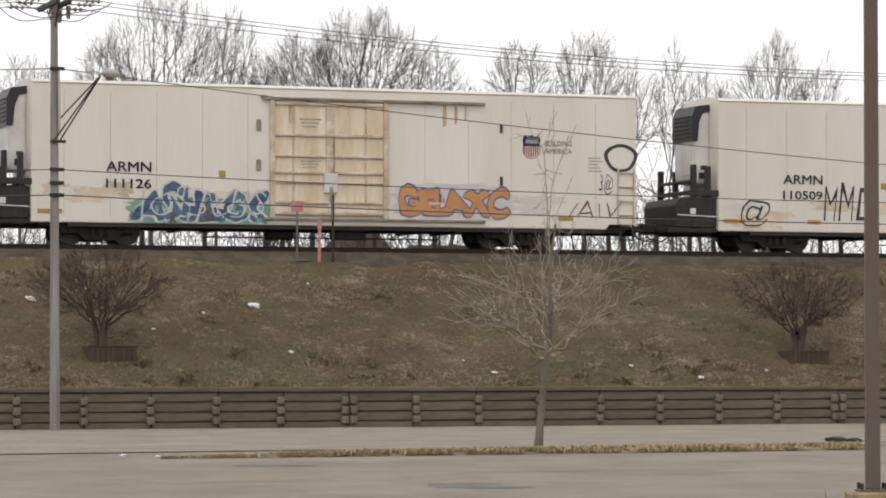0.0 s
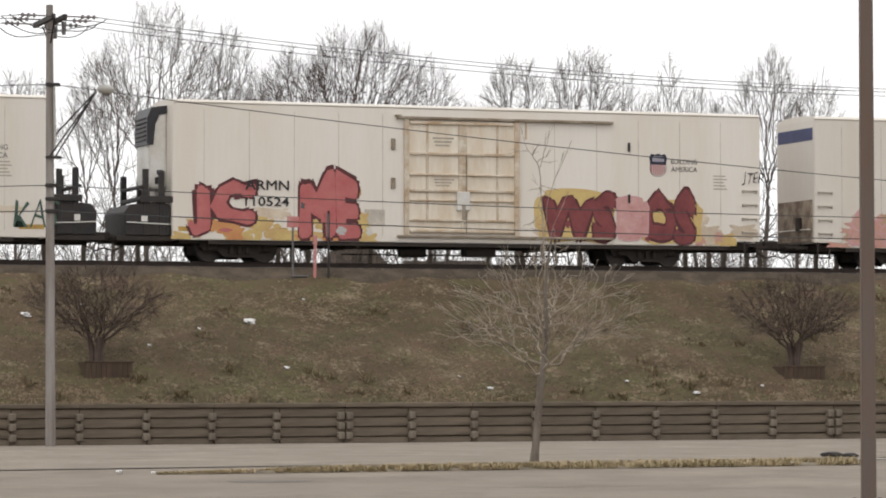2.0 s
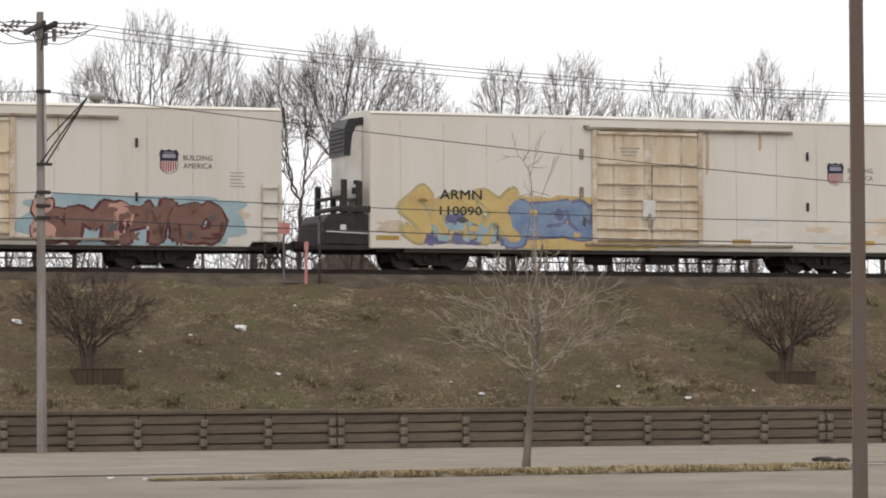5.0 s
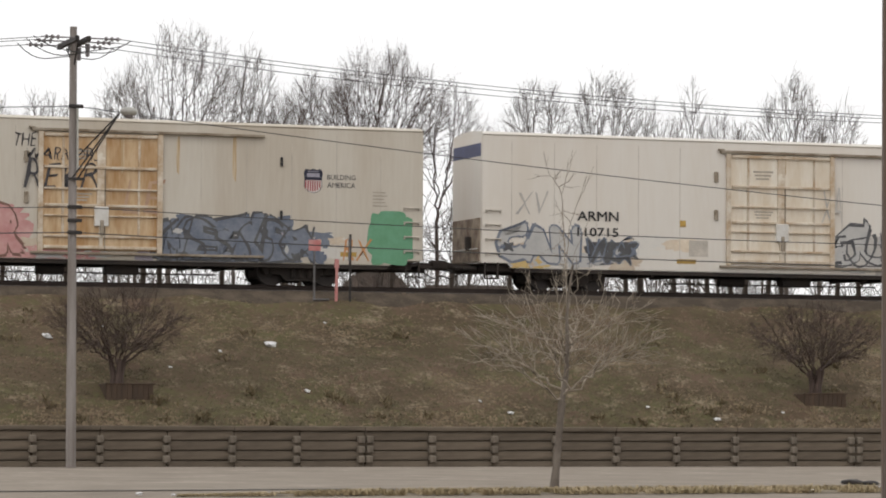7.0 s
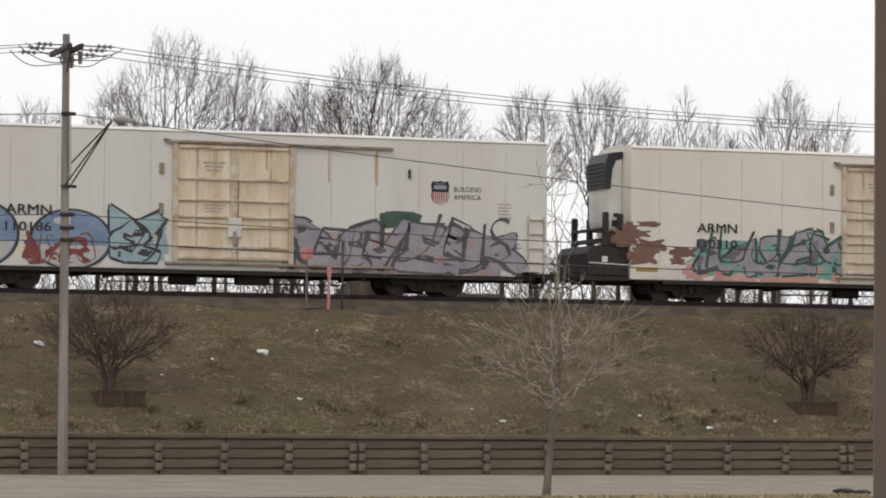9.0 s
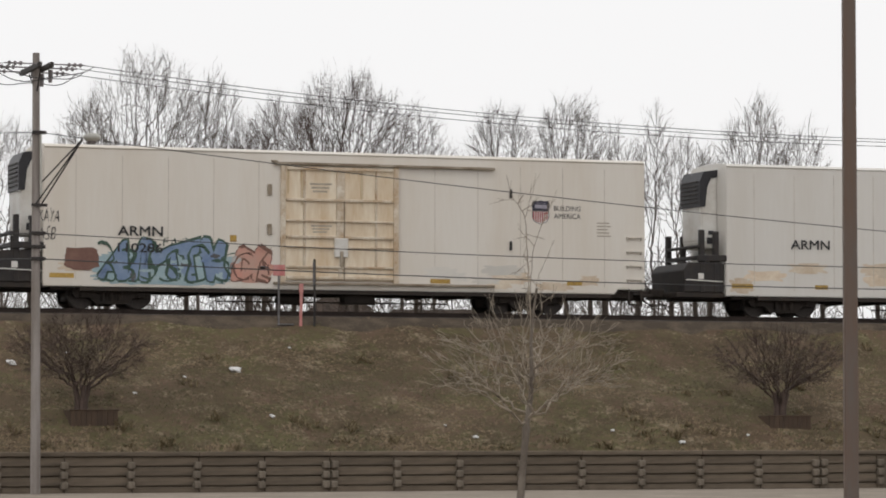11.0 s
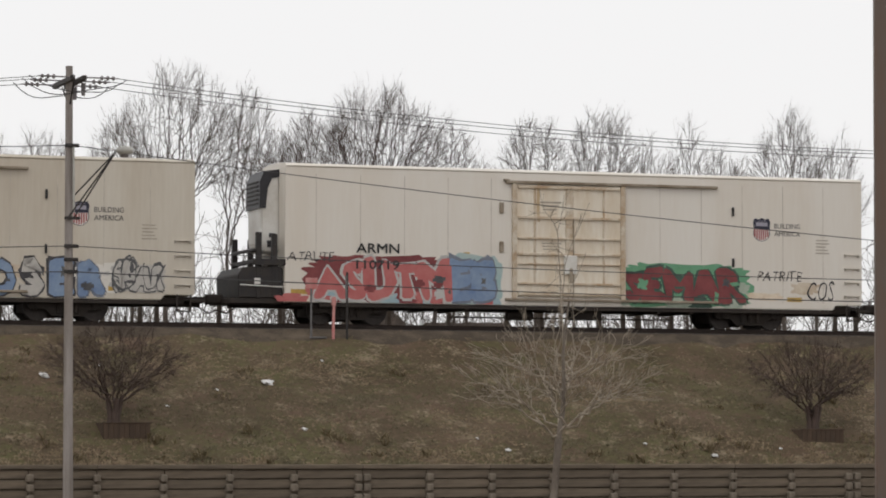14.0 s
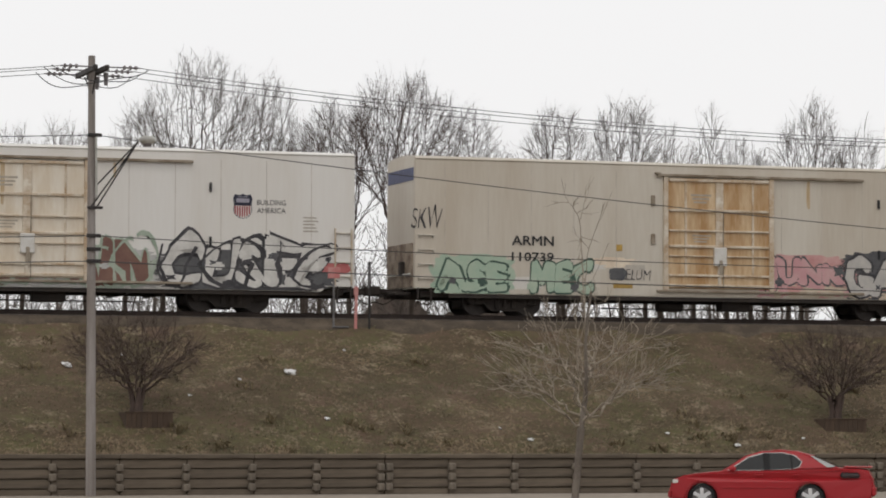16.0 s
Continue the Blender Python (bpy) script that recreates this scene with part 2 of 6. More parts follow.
M["white"] = mat("white_car_paint", (0.762, 0.724, 0.666), 0.55, dark=(0.637, 0.555, 0.454), scale=0.5, fine=7, amount=0.24, bump=0.04, stretch=(1.3, 1, 0.16), rand=0.07)
M["white_grey"] = mat("grey_white_car_paint", (0.732, 0.713, 0.679), 0.55, dark=(0.601, 0.553, 0.485), scale=0.5, fine=7, amount=0.24, bump=0.04, stretch=(1.3, 1, 0.16), rand=0.05)
M["white_cream"] = mat("cream_car_paint", (0.624, 0.578, 0.5), 0.55, dark=(0.462, 0.389, 0.299), scale=0.55, fine=7, amount=0.35, bump=0.04, stretch=(1.3, 1, 0.16), rand=0.03)
M["door_rust"] = mat("rust_stained_door", (0.7, 0.54, 0.35), 0.6, dark=(0.42, 0.24, 0.1), scale=1.1, fine=9, amount=0.6, bump=0.05, stretch=(1.5, 1, 0.3), rand=0.05)
M["door_pale"] = mat("pale_door_paint", (0.77, 0.72, 0.63), 0.55, dark=(0.55, 0.42, 0.27), scale=1.1, fine=9, amount=0.35, bump=0.05, stretch=(1.5, 1, 0.3), rand=0.05)
M["faded"] = mat("faded_overpaint", (0.74, 0.655, 0.53), 0.6, dark=(0.55, 0.42, 0.3), scale=1.4, fine=10, amount=0.5, bump=0, rand=0.12)
M["faded_grey"] = mat("faded_grey_overpaint", (0.62, 0.6, 0.56), 0.6, dark=(0.7, 0.66, 0.6), scale=1.4, fine=10, amount=0.5, bump=0, rand=0.1)
M["door"] = mat("cream_door_paint", (0.77, 0.69, 0.56), 0.55, dark=(0.52, 0.36, 0.2), scale=1.1, fine=9, amount=0.4, bump=0.05, stretch=(1.5, 1, 0.3), rand=0.08)
M["beam"] = mat("door_beam_paint", (0.72, 0.66, 0.56), 0.5, dark=(0.42, 0.29, 0.17), scale=2, fine=14, amount=0.5, bump=0.05, rand=0.06)
M["seam"] = mat("grimy_seam", (0.66, 0.6, 0.52), 0.7, scale=2, fine=20, amount=0.5, bump=0)
M["track"] = mat("door_track", (0.4, 0.35, 0.28), 0.6, 0.1, dark=(0.2, 0.15, 0.1), scale=2, fine=18, amount=0.6, bump=0.1)
M["text"] = mat("black_lettering", (0.03, 0.03, 0.032), 0.6, scale=5, fine=40, amount=0.3, bump=0)
M["slogan"] = mat("faded_slogan", (0.07, 0.067, 0.07), 0.6, dark=(0.2, 0.19, 0.18), scale=8, fine=40, amount=0.4, bump=0)
M["faint"] = mat("faded_lettering", (0.45, 0.4, 0.33), 0.6, scale=5, fine=40, amount=0.3, bump=0)
M["black_plastic"] = mat("black_hood", (0.03, 0.029, 0.034), 0.45, scale=3, fine=30, amount=0.4, bump=0.05)
M["unit_white"] = mat("unit_casing", (0.74, 0.73, 0.7), 0.45, dark=(0.5, 0.46, 0.4), scale=1.5, fine=14, amount=0.35, bump=0.02)
M["blue_panel"] = mat("blue_panel", (0.06, 0.07, 0.16), 0.5, scale=2, fine=20, amount=0.3, bump=0)
M["placard"] = mat("yellow_placard", (0.55, 0.36, 0.08), 0.5, dark=(0.3, 0.18, 0.05), scale=8, fine=40, bump=0, rand=0.15)
M["emblem_red"] = mat("emblem_red", (0.36, 0.045, 0.05), 0.5, scale=5, fine=30, amount=0.25, bump=0)
M["emblem_white"] = mat("emblem_white", (0.75, 0.72, 0.68), 0.5, scale=5, fine=30, amount=0.2, bump=0)
M["emblem_faint"] = mat("emblem_faded_lettering", (0.38, 0.36, 0.42), 0.5, scale=5, fine=30, amount=0.3, bump=0)
M["emblem_blue"] = mat("emblem_blue", (0.02, 0.021, 0.045), 0.5, scale=5, fine=30, amount=0.25, bump=0)
M["rust"] = mat("brown_end_rust", (0.42, 0.35, 0.27), 0.8, dark=(0.17, 0.12, 0.09), scale=2, fine=14, amount=0.6, bump=0.2)
M["steel"] = mat("worn_wheel_steel", (0.06, 0.05, 0.045), 0.5, 0.5, scale=4, fine=30, bump=0.05)
M["stain"] = mat("rust_streak", (0.42, 0.27, 0.12), 0.7, dark=(0.6, 0.5, 0.36), scale=2.5, fine=14, amount=0.6, bump=0, stretch=(6, 1, 0.3))

SPRAY = {
    "k": ((0.025, 0.024, 0.028), (0.07, 0.065, 0.07)), "w": ((0.72, 0.7, 0.66), (0.5, 0.48, 0.45)), "wht": ((0.6, 0.6, 0.52), (0.4, 0.42, 0.34)),
    "navy": ((0.03, 0.05, 0.14), (0.1, 0.2, 0.3)), "teal": ((0.09, 0.27, 0.24), (0.16, 0.4, 0.34)), "orange": ((0.62, 0.3, 0.08), (0.55, 0.2, 0.05)),
    "ind": ((0.09, 0.09, 0.2), (0.18, 0.18, 0.3)), "lilac": ((0.55, 0.52, 0.56), (0.7, 0.66, 0.62)), "pink": ((0.65, 0.38, 0.36), (0.5, 0.2, 0.2)),
    "salmon": ((0.6, 0.26, 0.2), (0.5, 0.3, 0.24)), "red": ((0.42, 0.05, 0.06), (0.5, 0.12, 0.12)), "yel": ((0.66, 0.5, 0.16), (0.55, 0.35, 0.12)),
    "rose": ((0.55, 0.24, 0.27), (0.6, 0.36, 0.36)), "aqua": ((0.26, 0.45, 0.47), (0.4, 0.5, 0.5)), "sage": ((0.24, 0.33, 0.25), (0.4, 0.46, 0.38)),
    "grn": ((0.06, 0.28, 0.13), (0.1, 0.35, 0.2)), "mar": ((0.16, 0.035, 0.04), (0.24, 0.06, 0.06)), "dgrn": ((0.03, 0.065, 0.05), (0.07, 0.12, 0.09)),
    "gry": ((0.4, 0.39, 0.38), (0.55, 0.52, 0.48)), "sky": ((0.22, 0.37, 0.45), (0.36, 0.48, 0.52)), "slate": ((0.11, 0.13, 0.18), (0.22, 0.24, 0.28)),
    "blue": ((0.08, 0.17, 0.36), (0.2, 0.3, 0.45)), "brn": ((0.15, 0.075, 0.06), (0.22, 0.12, 0.09)), "olive": ((0.35, 0.31, 0.12), (0.5, 0.42, 0.2)),
    "lgry": ((0.55, 0.54, 0.52), (0.42, 0.42, 0.42)), "dgry": ((0.06, 0.06, 0.068), (0.12, 0.12, 0.12)), "tan": ((0.5, 0.33, 0.2), (0.42, 0.24, 0.16)),
    "mauve": ((0.27, 0.17, 0.18), (0.4, 0.3, 0.3)), "cream": ((0.62, 0.54, 0.42), (0.5, 0.38, 0.28)),
    "lil": ((0.22, 0.2, 0.27), (0.36, 0.33, 0.37)), "dmar": ((0.07, 0.02, 0.022), (0.12, 0.03, 0.035)), "mint": ((0.3, 0.45, 0.34), (0.42, 0.52, 0.4)),
}
for key, (c1, c2) in SPRAY.items():
    dust = lambda c: tuple(0.86 * a + 0.14 * b for a, b in zip(c, (0.5, 0.45, 0.38))) if max(c1) > 0.2 and key != "w" else c
    M["g_" + key] = mat("spray_paint_" + key, dust(c1), 0.6, dark=dust(c2), scale=1.6, fine=9, amount=0.55, bump=0)

GRAFFITI = {}
GRAFFITI[-1] = [
    ('MMD', 5.9, 7.8, 1.08, 2.23, None, 'k', None, 'thin'),
    ('@', 2.8, 3.9, 0.84, 1.81, None, 'k', None, 'thin'),
]
GRAFFITI[0] = [
    ('ASHLOS', 5.3, 9.8, 0.70, 1.75, 'navy', 'w', 'teal', 'wild'),
    ('GELAXC', 14.2, 18.2, 0.99, 2.01, 'orange', 'ind', 'lilac', 'bub'),
    ('O', 21.6, 22.8, 2.62, 3.58, None, 'k', None, 'fat'),
    ('3@', 21.4, 21.9, 1.85, 2.52, None, 'k', None, 'thin'),
    ('/A\\V', 20.3, 22.2, 1.08, 1.56, 'pink', 'brn', None, 'thin'),
]
GRAFFITI[1] = [
    ('S', 1.7, 8.0, 0.72, 1.75, 'salmon', 'cream', 'tan', 'smear'),
    ('SMERKOS', 2.3, 7.9, 0.70, 1.83, 'salmon', 'rose', None, 'wild'),
    ('S', 7.9, 13.2, 0.70, 1.5, 'aqua', 'lgry', 'sky', 'smear'),
    ('SWERV', 7.9, 11.7, 1.2, 2.47, 'rose', 'mar', 'aqua', 'bub'),
    ('ACTIK', 13.9, 17.6, 0.83, 1.85, 'slate', 'dgrn', 'sage', 'bub'),
    ('S', 16.8, 21.9, 0.77, 1.6, 'lgry', 'gry', 'yel', 'smear'),
    ('NEBX', 17.8, 21.8, 0.77, 2.05, 'lgry', 'dgry', None, 'wild'),
]
GRAFFITI[2] = [
    ('S', 2.3, 8.6, 0.70, 1.4, 'yel', 'orange', 'yel', 'smear'),
    ('JC', 2.4, 4.9, 0.74, 2.64, 'red', 'dmar', None, 'bub'),
    ('ME', 6.2, 8.4, 0.70, 2.76, 'red', 'dmar', None, 'bub'),
    ('O', 14.5, 17.4, 0.75, 2.5, 'yel', 'orange', None, 'block'),
    ('O', 18.2, 20.6, 0.75, 2.2, 'yel', 'orange', None, 'block'),
    ('WS', 14.6, 17.5, 0.70, 2.5, 'mar', 'dmar', None, 'bub'),
    ('OS', 18.3, 20.4, 0.70, 2.4, 'mar', 'dmar', None, 'bub'),
    ('U', 17.4, 18.6, 0.87, 2.30, 'pink', 'rose', None, 'face'),
    ('JTER', 22.1, 22.9, 2.77, 3.20, None, 'k', None, 'thin'),
    ('S', 20.4, 22.4, 0.8, 1.2, 'salmon', 'yel', 'cream', 'smear'),
]
GRAFFITI[3] = [
    ('S', 2.2, 8.8, 0.8, 1.9, 'lgry', 'gry', 'lgry', 'smear'),
    ('BIZ', 2.5, 4.6, 0.78, 2.10, 'w', 'k', None, 'bub'),
    ('RED', 4.7, 6.0, 0.9, 1.5, 'mar', 'dmar', None, 'block'),
    ('ACE', 6.1, 8.8, 0.70, 2.50, 'dgry', 'k', 'gry', 'wild'),
    ('G', 14.3, 15.6, 0.70, 2.05, 'sage', 'dgrn', 'dgrn', 'bub'),
    ('V', 15.6, 17.5, 1.5, 2.55, 'blue', 'slate', None, 'block'),
    ('A', 15.3, 16.4, 0.70, 2.2, 'cream', 'brn', None, 'bub'),
    ('S', 16.3, 17.4, 0.70, 2.26, 'lgry', 'red', 'red', 'bub'),
    ('D', 17.5, 18.9, 0.72, 2.18, 'gry', 'k', 'slate', 'frame'),
    ('D', 18.8, 19.7, 0.76, 1.5, 'slate', 'slate', None, 'block'),
    ('SIGN', 8.8, 9.8, 1.52, 2.07, None, 'rose', None, 'thin'),
    ('SIG', 8.4, 9.5, 0.77, 1.23, None, 'gry', None, 'thin'),
    ('UWQ', 1.5, 3.0, 2.59, 3.41, None, 'gry', None, 'thin'),
    ('KAS', 20.6, 22.1, 1.0, 1.9, None, 'dgrn', None, 'thin'),
]
GRAFFITI[4] = [
    ('MEAK', 14.2, 18.1, 0.79, 2.15, 'blue', 'ind', 'sky', 'wild'),
    ('RAW', 18.2, 19.6, 0.74, 1.78, 'brn', 'orange', None, 'wild'),
    ('NOUSE', 20.3, 21.5, 1.74, 2.14, None, 'k', None, 'thin'),
]
GRAFFITI[5] = [
    ('SOX', 3.0, 7.5, 0.82, 2.65, 'yel', 'olive', None, 'bub'),
    ('AMFM', 3.8, 6.5, 0.88, 1.72, 'sky', 'ind', 'ind', 'bub'),
    ('JESKS', 6.5, 13.1, 0.74, 2.38, 'blue', 'ind', 'yel', 'bub'),
]
GRAFFITI[6] = [
    ('HB', 14.2, 21.4, 0.72, 2.3, 'sky', 'sky', None, 'block2'),
    ('HB', 6.5, 11.0, 0.72, 2.1, 'sky', 'sky', None, 'block2'),
    ('HB', 6.4, 10.7, 0.70, 1.7, 'brn', 'brn', None, 'block'),
    ('SLCOP', 6.7, 10.8, 1.0, 2.1, 'salmon', 'dmar', None, 'bub'),
    ('SMPIO', 14.5, 20.8, 0.70, 2.1, 'brn', 'dmar', None, 'bub'),
    ('S', 14.4, 15.3, 0.8, 2.2, 'salmon', 'dmar', None, 'bub'),
    ('P', 16.9, 17.9, 0.8, 2.1, 'salmon', 'dmar', None, 'bub'),
    ('WO', 18.0, 21.0, 0.72, 2.15, 'brn', 'dmar', None, 'bub'),
    ('HI', 3.0, 4.5, 1.28, 1.82, 'brn', 'brn', None, 'block'),
    ('RKSOW', 2.8, 3.9, 2.16, 2.45, None, 'k', None, 'thin'),
    ('RATK', 2.3, 2.65, 2.8, 4.1, None, 'k', None, 'thin'),
]
GRAFFITI[7] = [
    ('CAN', 1.5, 4.6, 0.83, 2.18, 'lgry', 'slate', None, 'bub'),
    ('S', 2.0, 6.5, 0.8, 1.3, 'lgry', 'cream', 'yel', 'smear'),
    ('WX', 4.7, 6.6, 0.87, 1.75, 'dgry', 'slate', None, 'wild'),
    ('S', 13.6, 21.2, 0.85, 1.9, 'gry', 'lgry', 'sage', 'smear'),
    ('DUSK', 13.6, 18.2, 0.95, 2.29, 'lgry', 'dgry', 'gry', 'wild'),
    ('SES', 18.0, 21.4, 1.0, 2.2, 'lgry', 'dgry', None, 'wild'),
    ('XA', 13.4, 14.2, 2.43, 3.56, None, 'gry', None, 'thin'),
    ('XV', 2.2, 3.4, 2.5, 3.2, None, 'gry', None, 'thin'),
]
GRAFFITI[8] = [
    ('SAV', 1.7, 3.9, 0.71, 2.13, 'w', 'rose', 'pink', 'bub'),
    ('S', 5.8, 13.0, 0.70, 1.4, 'pink', 'cream', 'lgry', 'smear'),
    ('KEHR', 5.8, 9.5, 0.70, 2.31, 'pink', 'brn', 'pink', 'bub'),
    ('THE', 9.1, 9.8, 4.26, 4.70, None, 'k', None, 'thin'),
    ('WARRIORS', 9.5, 11.9, 3.84, 4.22, None, 'k', None, 'thin'),
    ('REKR', 9.4, 11.8, 2.93, 3.78, None, 'k', None, 'thin'),
    ('LE', 12.6, 14.0, 2.2, 3.3, None, 'tan', None, 'thin'),
    ('S', 13.0, 19.4, 0.75, 2.0, 'slate', 'lil', 'gry', 'smear'),
    ('MEEKER', 13.6, 19.1, 0.70, 2.08, 'slate', 'dgry', None, 'wild'),
    ('8', 21.0, 22.3, 0.73, 2.37, 'grn', 'grn', 'grn', 'blob'),
    ('RX', 20.0, 21.0, 0.83, 1.48, None, 'orange', None, 'thin'),
]
GRAFFITI[9] = [
    ('S', 1.7, 4.4, 1.3, 2.6, 'brn', 'brn', 'brn', 'smear'),
    ('S', 4.2, 10.4, 0.72, 1.2, 'salmon', 'pink', 'cream', 'smear'),
    ('BASEM', 4.3, 10.2, 0.85, 2.45, 'lil', 'dgrn', 'teal', 'wild'),
    ('S', 14.2, 19.6, 0.72, 1.5, 'tan', 'brn', 'cream', 'smear'),
    ('SMEARS', 14.3, 19.5, 0.80, 1.95, 'tan', 'brn', None, 'wild'),
    ('S', 19.8, 22.0, 1.3, 2.3, 'brn', 'brn', 'brn', 'smear'),
]
GRAFFITI[10] = [
    ('O', 2.1, 4.9, 0.72, 2.80, 'blue', 'k', 'lgry', 'disc'),
    ('O', 5.2, 7.9, 0.72, 2.55, 'blue', 'k', 'lgry', 'disc'),
    ('EZ', 7.7, 9.7, 0.90, 2.38, 'sky', 'k', None, 'wild'),
    ('VR', 5.0, 7.4, 0.75, 1.7, 'mar', 'brn', None, 'wild'),
    ('S', 1.6, 2.4, 0.8, 2.2, 'olive', 'yel', 'olive', 'smear'),
    ('S', 13.5, 21.6, 0.71, 1.35, 'mauve', 'lil', 'mauve', 'smear'),
    ('A', 16.9, 18.3, 2.2, 2.75, 'dgrn', 'dgrn', None, 'block'),
    ('REVESR', 13.6, 21.6, 0.75, 2.4, 'lil', 'dgry', 'mauve', 'wild'),
]
GRAFFITI[11] = [
    ('ISTO', 13.7, 19.0, 0.70, 2.22, 'dgrn', 'w', 'salmon', 'wild'),
    ('PHICS', 15.9, 18.6, 2.48, 3.39, 'lil', 'k', 'k', 'bub'),
    ('TSR', 16.5, 17.7, 3.76, 4.58, None, 'k', None, 'thin'),
    ('NOSE', 20.5, 21.4, 1.72, 2.18, None, 'k', None, 'thin'),
    ('H', 21.7, 22.4, 1.73, 2.01, 'mar', 'k', None, 'block'),
]
GRAFFITI[12] = [
    ('HB', 2.7, 3.8, 1.22, 1.93, 'brn', 'brn', None, 'block'),
    ('AIMTK', 3.7, 8.3, 0.83, 2.07, 'blue', 'dgrn', 'sky', 'wild'),
    ('DE', 8.2, 9.6, 0.91, 1.89, 'salmon', 'brn', None, 'wild'),
    ('FACE', 5.9, 7.0, 2.00, 2.28, None, 'dgrn', None, 'thin'),
    ('TKAYA', 1.7, 2.5, 2.74, 3.12, None, 'k', None, 'thin'),
    ('ASB', 1.8, 2.4, 2.16, 2.55, None, 'k', None, 'thin'),
]
GRAFFITI[13] = [
    ('S', 1.4, 8.0, 0.72, 1.8, 'red', 'red', 'lgry', 'smear'),
    ('WAK', 1.8, 5.4, 0.70, 2.4, 'brn', 'dmar', 'w', 'wild'),
    ('SIS', 6.0, 8.3, 0.75, 2.4, 'brn', 'dmar', 'red', 'wild'),
    ('S', 8.2, 13.3, 0.75, 2.0, 'lgry', 'w', 'lgry', 'smear'),
    ('BTRS', 8.2, 13.3, 0.77, 2.36, 'lgry', 'k', None, 'wild'),
    ('CMR', 13.8, 17.5, 0.83, 2.2, 'aqua', 'slate', 'aqua', 'bub'),
    ('S', 14.0, 17.4, 0.8, 1.6, 'aqua', 'tan', 'aqua', 'smear'),
    ('GTCE', 17.5, 21.6, 0.85, 2.3, 'tan', 'brn', 'cream', 'bub'),
    ('MAW', 2.0, 3.2, 2.6, 3.1, None, 'k', None, 'thin'),
]
GRAFFITI[14] = [
    ('S', 1.4, 5.0, 1.2, 2.1, 'sage', 'lgry', 'olive', 'smear'),
    ('SAW', 1.5, 4.1, 1.36, 2.23, 'lgry', 'sage', None, 'wild'),
    ('S', 1.4, 6.5, 0.75, 1.1, 'salmon', 'orange', 'lgry', 'smear'),
    ('S', 6.1, 12.6, 0.72, 1.9, 'lgry', 'gry', 'dgry', 'smear'),
    ('VANSAR', 6.1, 12.4, 0.70, 2.17, 'lgry', 'k', None, 'wild'),
    ('S', 14.2, 20.6, 0.8, 2.1, 'orange', 'dgry', 'sky', 'smear'),
    ('COG', 14.4, 16.5, 0.89, 2.23, 'tan', 'k', 'sky', 'wild'),
    ('TIXED', 15.9, 20.3, 0.80, 2.1, 'dgry', 'k', None, 'wild'),
    ('AM', 0.9, 2.2, 3.39, 3.99, None, 'salmon', None, 'thin'),
    ('EZUST', 1.0, 2.1, 2.95, 3.35, None, 'k', None, 'thin'),
    ('HS', 1.5, 2.1, 2.35, 2.85, None, 'k', None, 'thin'),
    ('A', 19.8, 20.7, 2.1, 2.6, 'k', 'k', None, 'block'),
]
GRAFFITI[15] = [
    ('S', 2.2, 9.3, 0.72, 1.7, 'red', 'sky', 'lgry', 'smear'),
    ('ASUTM', 2.8, 7.8, 0.70, 2.13, 'red', 'lgry', 'mar', 'bub'),
    ('EB', 7.6, 9.4, 0.71, 2.22, 'blue', 'slate', 'aqua', 'bub'),
    ('S', 13.6, 18.6, 0.72, 1.7, 'dgrn', 'sage', 'grn', 'smear'),
    ('SEMAR', 13.8, 18.4, 0.80, 2.07, 'mar', 'dgrn', 'grn', 'bub'),
    ('PATRITE', 18.8, 20.5, 1.66, 2.00, None, 'k', None, 'thin'),
    ('COS', 20.7, 21.7, 1.01, 1.68, None, 'k', None, 'thin'),
    ('ATRUTE', 2.1, 3.7, 2.03, 2.34, None, 'k', None, 'thin'),
]
GRAFFITI[16] = [
    ('BE', 5.4, 8.8, 0.74, 1.75, 'mint', 'sage', 'mint', 'smear'),
    ('BE', 5.6, 8.6, 0.72, 1.8, 'mint', 'sage', None, 'wild'),
    ('C', 13.9, 15.1, 0.70, 1.95, 'gry', 'k', None, 'bub'),
    ('J', 15.0, 16.0, 0.70, 2.06, 'gry', 'k', None, 'bub'),
    ('O', 15.9, 17.0, 0.70, 1.82, 'blue', 'k', None, 'bub'),
    ('S', 17.0, 17.9, 0.70, 1.91, 'gry', 'k', None, 'bub'),
    ('E', 17.9, 18.9, 0.70, 1.96, 'blue', 'k', None, 'bub'),
    ('R', 18.9, 19.9, 0.70, 1.90, 'blue', 'slate', None, 'bub'),
    ('SKAR', 20.0, 21.8, 0.93, 1.97, 'gry', 'dgry', None, 'wild'),
]
GRAFFITI[17] = [
    ('ASE', 1.7, 4.4, 0.70, 1.87, 'mint', 'dgrn', 'mint', 'bub'),
    ('MEC', 5.0, 7.4, 0.70, 1.85, 'mint', 'dgrn', None, 'bub'),
    ('S', 13.6, 21.5, 0.75, 1.4, 'pink', 'rose', 'cream', 'smear'),
    ('JUNK', 13.6, 16.6, 0.83, 2.08, 'rose', 'dgry', 'pink', 'bub'),
    ('GASP', 16.5, 20.2, 0.70, 2.23, 'gry', 'k', 'dgry', 'bub'),
    ('HI', 7.9, 8.5, 1.22, 1.63, 'dgry', 'k', None, 'block'),
    ('ELUM', 8.5, 9.4, 1.24, 1.57, None, 'k', None, 'thin'),
    ('SKW', 0.9, 2.0, 2.82, 3.54, None, 'k', None, 'thin'),
]
